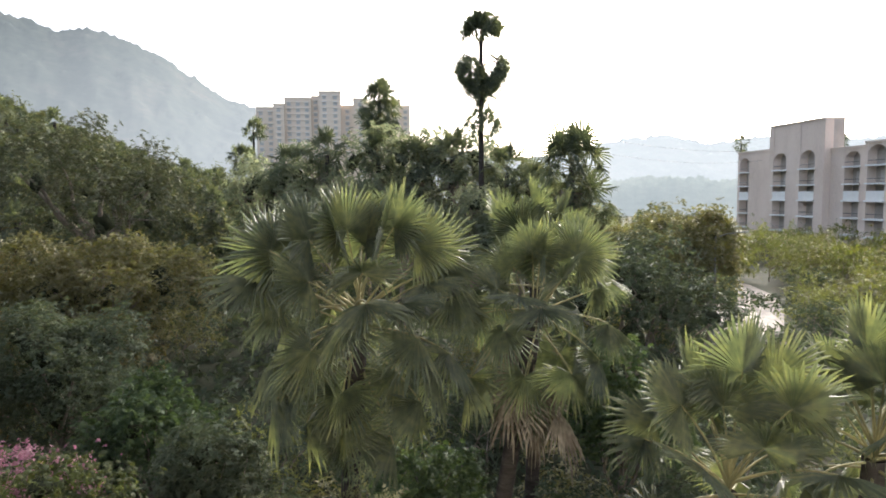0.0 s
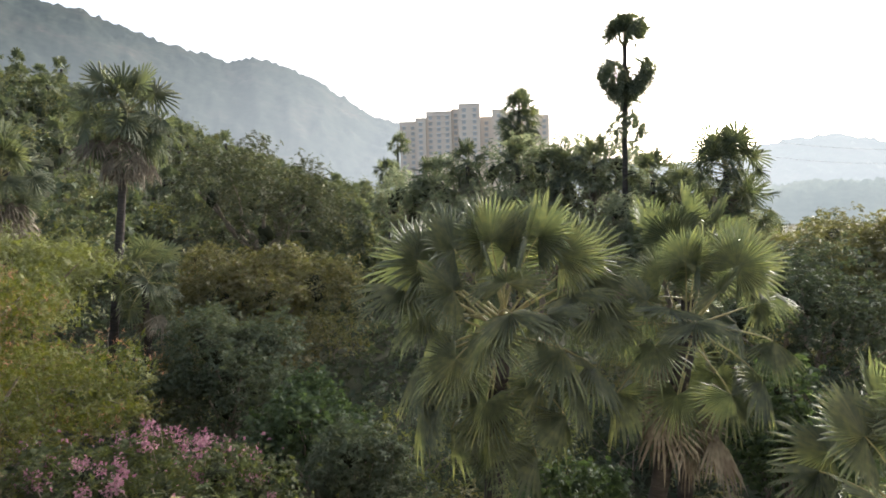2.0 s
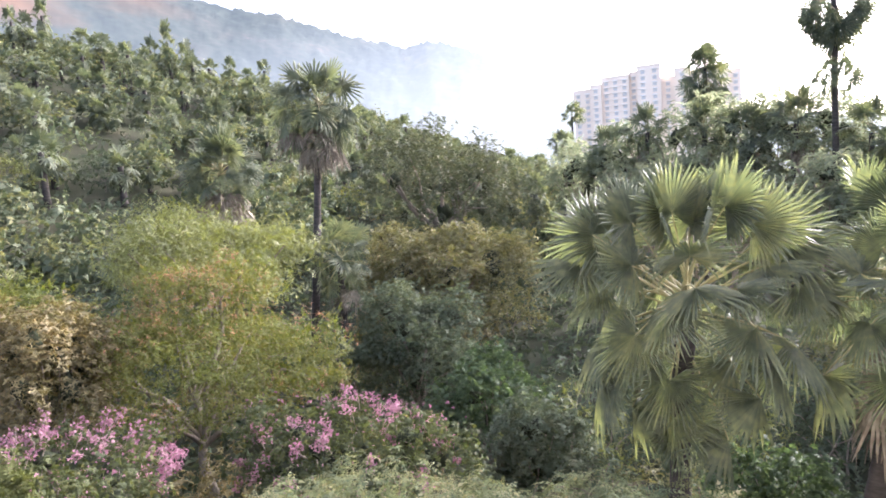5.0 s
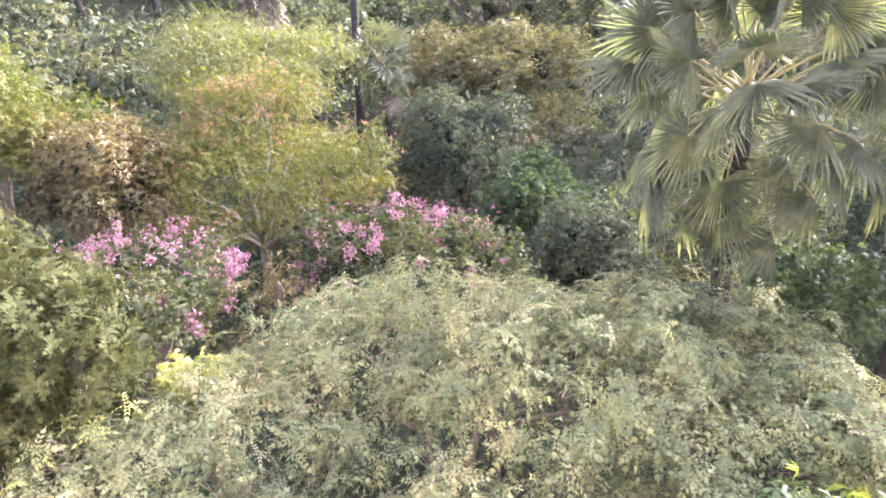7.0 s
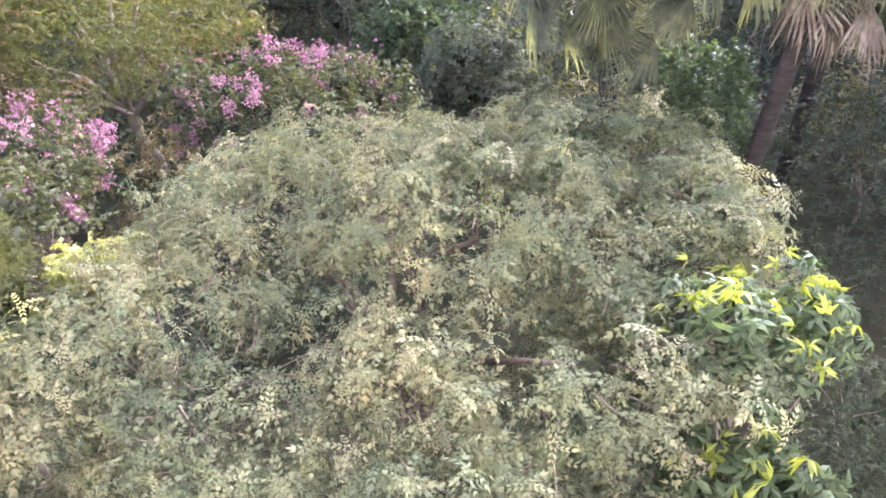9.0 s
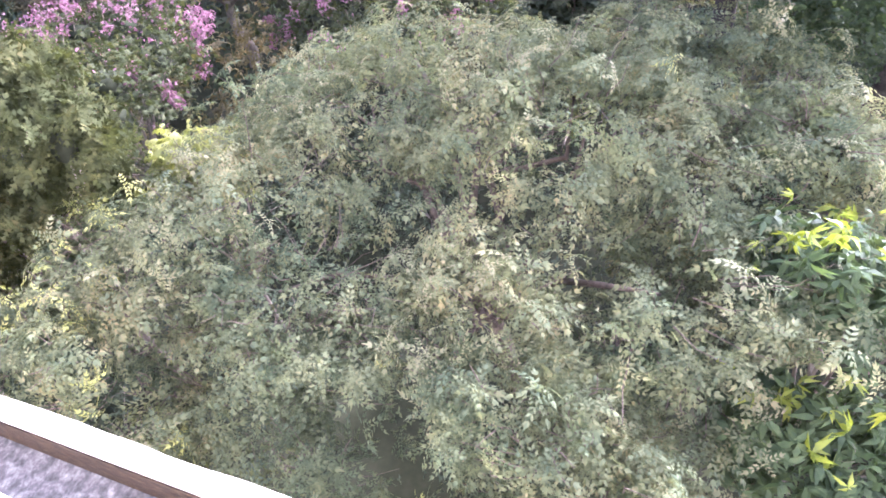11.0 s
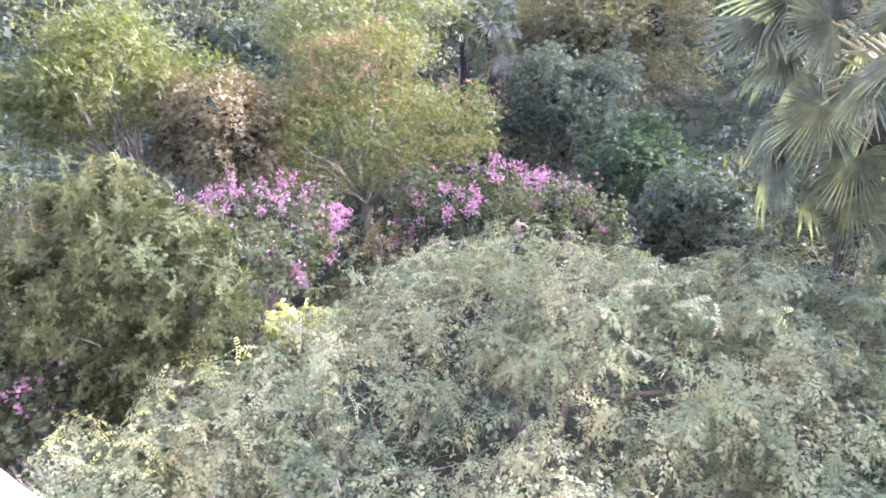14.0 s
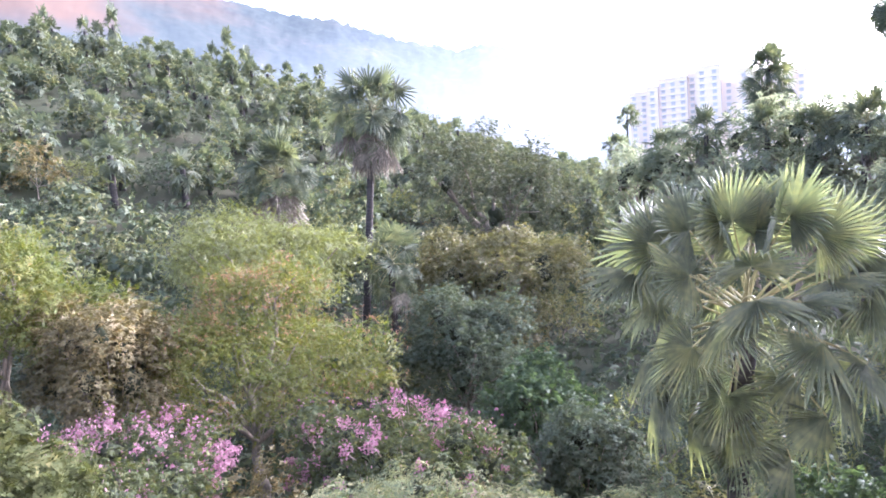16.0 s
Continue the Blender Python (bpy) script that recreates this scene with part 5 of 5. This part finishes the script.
palm_stand()
for az, r, tall in ((-56.6, 150, 1.25), (-53.9, 148, 1.2), (-53.0, 150, 1.15), (-51.9, 150, 1.7), (-44.6, 152, 1.25), (-43.3, 152, 1.75), (-41.9, 150, 1.3), (-38.6, 150, 1.1), (-35.8, 152, 1.0)):
    x, y = math.sin(radians(az)) * r, math.cos(radians(az)) * r
    t, c = FAR_PALMS[int(-az) % 5]
    ob = thing("hillside_palm", "tall shaggy fan palm standing out on the spur", "palm tree", (x, y, gz(x, y)), "palms on the spur")
    ob.rotation_euler, ob.scale = (0, 0, az), (1.25, 1.25, tall * 1.75)
    piece("trunk", t, ob)
    piece("crown", c, ob)


# ---- boxes for buildings ----
def box(bm, x0, x1, y0, y1, z0, z1):
    v = [bm.verts.new(p) for p in ((x0, y0, z0), (x1, y0, z0), (x1, y1, z0), (x0, y1, z0), (x0, y0, z1), (x1, y0, z1), (x1, y1, z1), (x0, y1, z1))]
    for f in ((0, 3, 2, 1), (4, 5, 6, 7), (0, 1, 5, 4), (1, 2, 6, 5), (2, 3, 7, 6), (3, 0, 4, 7)):
        bm.faces.new([v[i] for i in f])


def box_part(name, dims, mat, parent, label="", bevel=0.0):
    bm = bmesh.new()
    box(bm, *dims)
    if bevel:
        bmesh.ops.bevel(bm, geom=bm.edges[:], offset=bevel, segments=2, affect="EDGES")
    return part(name, bm, mat, parent, label)


# ---- brick-pink hostel on the right: its front runs along y at x = 86, facing -x ----
def arch_panel(parent, y0, y1, z0, z1, x0, x1, mat):
    """Wall piece over a bay with a round-arched opening."""
    bm = bmesh.new()
    n, mid, half = 12, (y0 + y1) / 2, (y1 - y0) / 2
    rise = half * 0.75
    rim = [(mid - half * math.cos(math.pi * k / n), z0 + rise * math.sin(math.pi * k / n)) for k in range(n + 1)]
    for k in range(n):
        (a, b), (c, d) = rim[k], rim[k + 1]
        q = [bm.verts.new(p) for p in ((x0, a, b), (x0, c, d), (x0, c, z1), (x0, a, z1), (x1, a, b), (x1, c, d), (x1, c, z1), (x1, a, z1))]
        for f in ((0, 1, 2, 3), (4, 7, 6, 5), (0, 4, 5, 1), (3, 2, 6, 7)):
            bm.faces.new([q[i] for i in f])
    bmesh.ops.remove_doubles(bm, verts=bm.verts[:], dist=0.001)
    return part("arch", bm, mat, parent)


def hostel():
    ob = thing("apartment_block", "weathered pink-brown block with arched recessed balconies", "building", (86, 108, 0))
    FL = [0.2, 3.3, 6.4, 9.5, 12.5, 15.6]
    # y from, y to, top, setback, bays
    blocks = [(137.0, 124.0, 20.0, 0.6, [(136.2, 132.8)]), (124.0, 108.0, 24.6, -0.6, [(122.6, 118.6), (114.6, 110.4)]), (108.0, 98.6, 18.9, 0.8, [(104.6, 101.0)]),
              (98.6, 91.0, 19.4, -0.4, [(98.0, 94.2)]), (91.0, 87.6, 22.0, 1.6, []), (87.6, 76.0, 24.2, -0.8, [(84.6, 80.0)]), (76.0, 62.0, 19.4, 0.6, [(73.0, 69.0)])]
    for ya, yb, top, back, bays in blocks:
        x0 = back
        wall = None
        cuts = sorted([(b - 108, a - 108) for a, b in bays])
        lo = yb - 108
        spans = []
        for a, b in cuts:
            spans.append((lo, a))
            lo = b
        spans.append((lo, ya - 108))
        for a, b in spans:
            wall = box_part("wall", (x0, x0 + 1.8, a, b, 0, top), MAT_PINK, ob)
        box_part("core", (x0 + 1.8, x0 + 4, yb - 108, ya - 108, 0, top - 0.02), MAT_ROOM, wall, "inner wall darkened as recess shade")
        box_part("parapet", (x0 - 0.15, x0 + 4.2, yb - 108, ya - 108, top, top + 0.35), MAT_PINK, wall)
        for a, b in cuts:
            arch_panel(wall, a, b, 17.6 if top > 19.2 else 17.0, top, x0 + 0.1, x0 + 1.7, MAT_PINK)
            for k, z in enumerate(FL):
                box_part("balcony_slab", (x0 - 0.35, x0 + 1.8, a - 0.2, b + 0.2, z - 0.14, z + 0.14), MAT_WHITE, wall, "pale balcony slab")
                if k == 3:
                    box_part("white_panel", (x0 - 0.05, x0 + 0.05, a, b, z + 0.15, z + 1.75), MAT_WHITE, wall, "white balcony screen")
                else:
                    box_part("railing", (x0 + 0.1, x0 + 0.2, a, b, z + 0.8, z + 0.9), MAT_METAL, wall)
            box_part("window", (x0 + 1.72, x0 + 1.79, (a + b) / 2 - 0.9, (a + b) / 2 + 0.9, FL[4] + 0.4, FL[4] + 2.3), MAT_GLASS, wall)
    tower = box_part("roof_room", (2, 4.5, -23, -20.4, 22.0, 24.0), MAT_PINK, ob)
    return ob


hostel()


# ---- pale apartment tower behind the grove ----
def tower_block():
    ob = thing("apartment_tower", "pale pink high-rise with stepped roof and window columns", "building", (-12, 330, 0))
    D = 330.0
    def px(az):
        return math.tan(radians(az)) * D + 12
    def pz(el):
        return 11.5 + math.tan(radians(el)) * D
    # az from, az to, top el, setback
    blocks = [(-9.1, -7.5, 7.75, 6, 2), (-7.5, -6.6, 7.9, 0, 1), (-6.6, -4.3, 8.5, 3, 3), (-4.3, -3.6, 8.7, 5, 1), (-3.6, -1.7, 9.0, 0, 2), (-1.7, -0.6, 7.9, 4, 1), (-0.6, 0.6, 8.45, 1, 1), (0.6, 2.3, 8.2, 4, 2), (2.3, 3.6, 8.3, 1, 1), (3.6, 4.5, 7.9, 4, 1)]
    for a, b, el, back, cols in blocks:
        x0, x1, top = px(a), px(b), pz(el)
        wall = box_part("wall", (x0, x1, back, back + 16, 0, top), MAT_PALE, ob)
        box_part("parapet", (x0 - 0.2, x1 + 0.2, back - 0.2, back + 16, top, top + 0.6), MAT_PALE, wall)
        w = (x1 - x0) / cols
        for c in range(cols):
            for s in range(13):
                z = top - 3.6 - 3.05 * s
                xm = x0 + w * (c + 0.5)
                box_part("window", (xm - 0.9, xm + 0.9, back - 0.12, back - 0.03, z, z + 1.5), MAT_GLASS, wall)
                box_part("sill", (xm - 1.3, xm + 1.3, back - 0.7, back - 0.004, z + 1.7, z + 1.9), MAT_WHITE, wall)
    return ob


tower_block()


# ---- dirt road, street lamp ----
def road():
    mid = [(22, 34), (27, 42), (32, 50), (37, 57), (41, 63), (43, 70), (42, 80)]
    bm = bmesh.new()
    rows = []
    for k, (x, y) in enumerate(mid):
        a, b = Vector(mid[max(0, k - 1)]), Vector(mid[min(len(mid) - 1, k + 1)])
        d = (b - a).normalized()
        s = Vector((d.y, -d.x))
        wide = 3.6 if k < 4 else 3.0
        rows.append([bm.verts.new((x + s.x * q * wide, y + s.y * q * wide, float(ground_z(x + s.x * q * wide, y + s.y * q * wide)) + 0.06)) for q in (-1, -0.5, 0, 0.5, 1)])
    for p, q in zip(rows, rows[1:]):
        for i in range(4):
            bm.faces.new((p[i], p[i + 1], q[i + 1], q[i]))
    me = bpy.data.meshes.new("road")
    bm.to_mesh(me)
    bm.free()
    me.materials.append(MAT_ROAD)
    tagged(new("road", me), "wet dirt road glinting in low sun", "road", kind="structure")


road()
lamp = thing("street_lamp", "thin grey street lamp with a long arm", "street lamp", (22.7, 38.0, gz(22.7, 38.0)))
piece("pole", as_mesh("lamp_pole", *tube([(0, 0, 0), (0, 0, 4), (0, 0, 8.6)], [0.09, 0.075, 0.06], 8), [MAT_METAL], smooth=True), lamp)
piece("arm", as_mesh("lamp_arm", *tube([(0, 0, 8.5), (0.8, 0, 8.75), (1.9, 0, 8.85)], [0.045, 0.04, 0.035], 6), [MAT_METAL], smooth=True), lamp)
box_part("lamp_head", (1.75, 2.25, -0.1, 0.1, 8.8, 8.92), MAT_METAL, lamp, "", 0.04)


for z0, z1, sagging in ((21.5, 20.5, 1.6), (19.2, 18.4, 1.8)):
    line = [(30 + 60 * t, 96 + 34 * t, z0 + (z1 - z0) * t - sagging * 4 * t * (1 - t)) for t in np.linspace(0, 1, 15)]
    wire = new("power_cable", as_mesh("power_cable", *tube(line, [0.02] * 15, 4), [MAT_METAL]))
    tagged(wire, "thin grey power cable strung across the valley", "cable", "power cables")


# ---- the house that the view is taken from ----
def house():
    def wall(name, dims, mat, label):
        bm = bmesh.new()
        box(bm, *dims)
        me = bpy.data.meshes.new(name)
        bm.to_mesh(me)
        bm.free()
        me.materials.append(mat)
        return tagged(new(name, me), label, "wall", kind="structure")

    # Unseen walls, made wide and tall to cut sky light from behind.
    wall("wall_front_lower", (-12, 12, -0.22, 0.10, -0.2, 10.88), MAT_WALL, "cream painted outer wall below the window")
    wall("wall_front_left", (-12, -2.6, -0.22, 0.10, 10.88, 20.4), MAT_WALL, "unseen cream wall beside the window, enlarged to block sky")
    wall("wall_front_right", (2.6, 12, -0.22, 0.10, 10.88, 20.4), MAT_WALL, "unseen cream wall beside the window, enlarged to block sky")
    wall("wall_front_upper", (-2.6, 2.6, -0.22, 0.10, 13.0, 20.4), MAT_WALL, "unseen cream wall above the window, raised to block sky")
    wall("wall_back", (-12, 12, -4.3, -4.1, -0.2, 20.4), MAT_WALL, "unseen plain back wall, enlarged to block sky")
    wall("wall_left", (-12.2, -12, -4.3, 0.06, -0.2, 20.4), MAT_WALL, "unseen plain side wall, set out to block sky")
    wall("wall_right", (12, 12.2, -4.3, 0.06, -0.2, 20.4), MAT_WALL, "unseen plain side wall, set out to block sky")
    wall("floor", (-12, 12, -4.1, -0.22, 10.2, 10.4), MAT_WALL, "plain room floor")
    wall("ceiling", (-12, 12, -4.1, -0.22, 13.3, 13.5), MAT_WALL, "plain room ceiling")
    bm = bmesh.new()
    box(bm, -2.59, 2.59, -0.30, 0.183, 10.884, 11.0)
    bmesh.ops.bevel(bm, geom=bm.edges[:], offset=0.008, segments=2, affect="EDGES")
    me = bpy.data.meshes.new("window_sill")
    bm.to_mesh(me)
    bm.free()
    me.materials.append(MAT_CONC)
    tagged(new("window_sill", me), "sunlit whitewashed window sill", "sill", kind="structure")
    shade = thing("sunshade", "concrete sunshade with whitewashed rim over the lower window", "sunshade", (0, 0.102, 8.33))
    box_part("slab", (-6.8, 6.8, 0, 0.628, -0.20, -0.09), MAT_GUTTER, shade, "stained concrete trough greyed as shade")
    bm = bmesh.new()
    n = 60
    rng = rng_of(3)
    rows = []
    for k in range(n + 1):
        x = -6.8 + 13.6 * k / n
        o, q, z = rng.normal(0, 0.004), rng.normal(0, 0.003), rng.normal(0, 0.003)
        rows.append([bm.verts.new(p) for p in ((x, 0.632, -0.20), (x, 0.77 + o, -0.20), (x, 0.77 + o, 0.265 + z), (x, 0.762 + o, 0.287 + z), (x, 0.64 + q, 0.287 + z), (x, 0.632, 0.28 + z))])
    for p, q in zip(rows, rows[1:]):
        for i in range(6):
            bm.faces.new((p[i], q[i], q[(i + 1) % 6], p[(i + 1) % 6]))
    bm.faces.new(rows[0]), bm.faces.new(rows[-1][::-1])
    bmesh.ops.recalc_face_normals(bm, faces=bm.faces[:])
    part("rim", bm, MAT_CONC, shade, "whitewashed rim")
    # Thin strip carrying both the rust and the painted shade.
    box_part("rim_face", (-6.8, 6.8, 0.622, 0.6295, -0.086, 0.272), MAT_RUST_SHADE, shade, "rust-stained inner face darkened as shade")
    box_part("divider", (-4.78, -4.52, 0.02, 0.619, -0.086, 0.282), MAT_CONC, shade, "whitewashed cross wall", 0.01)


house()
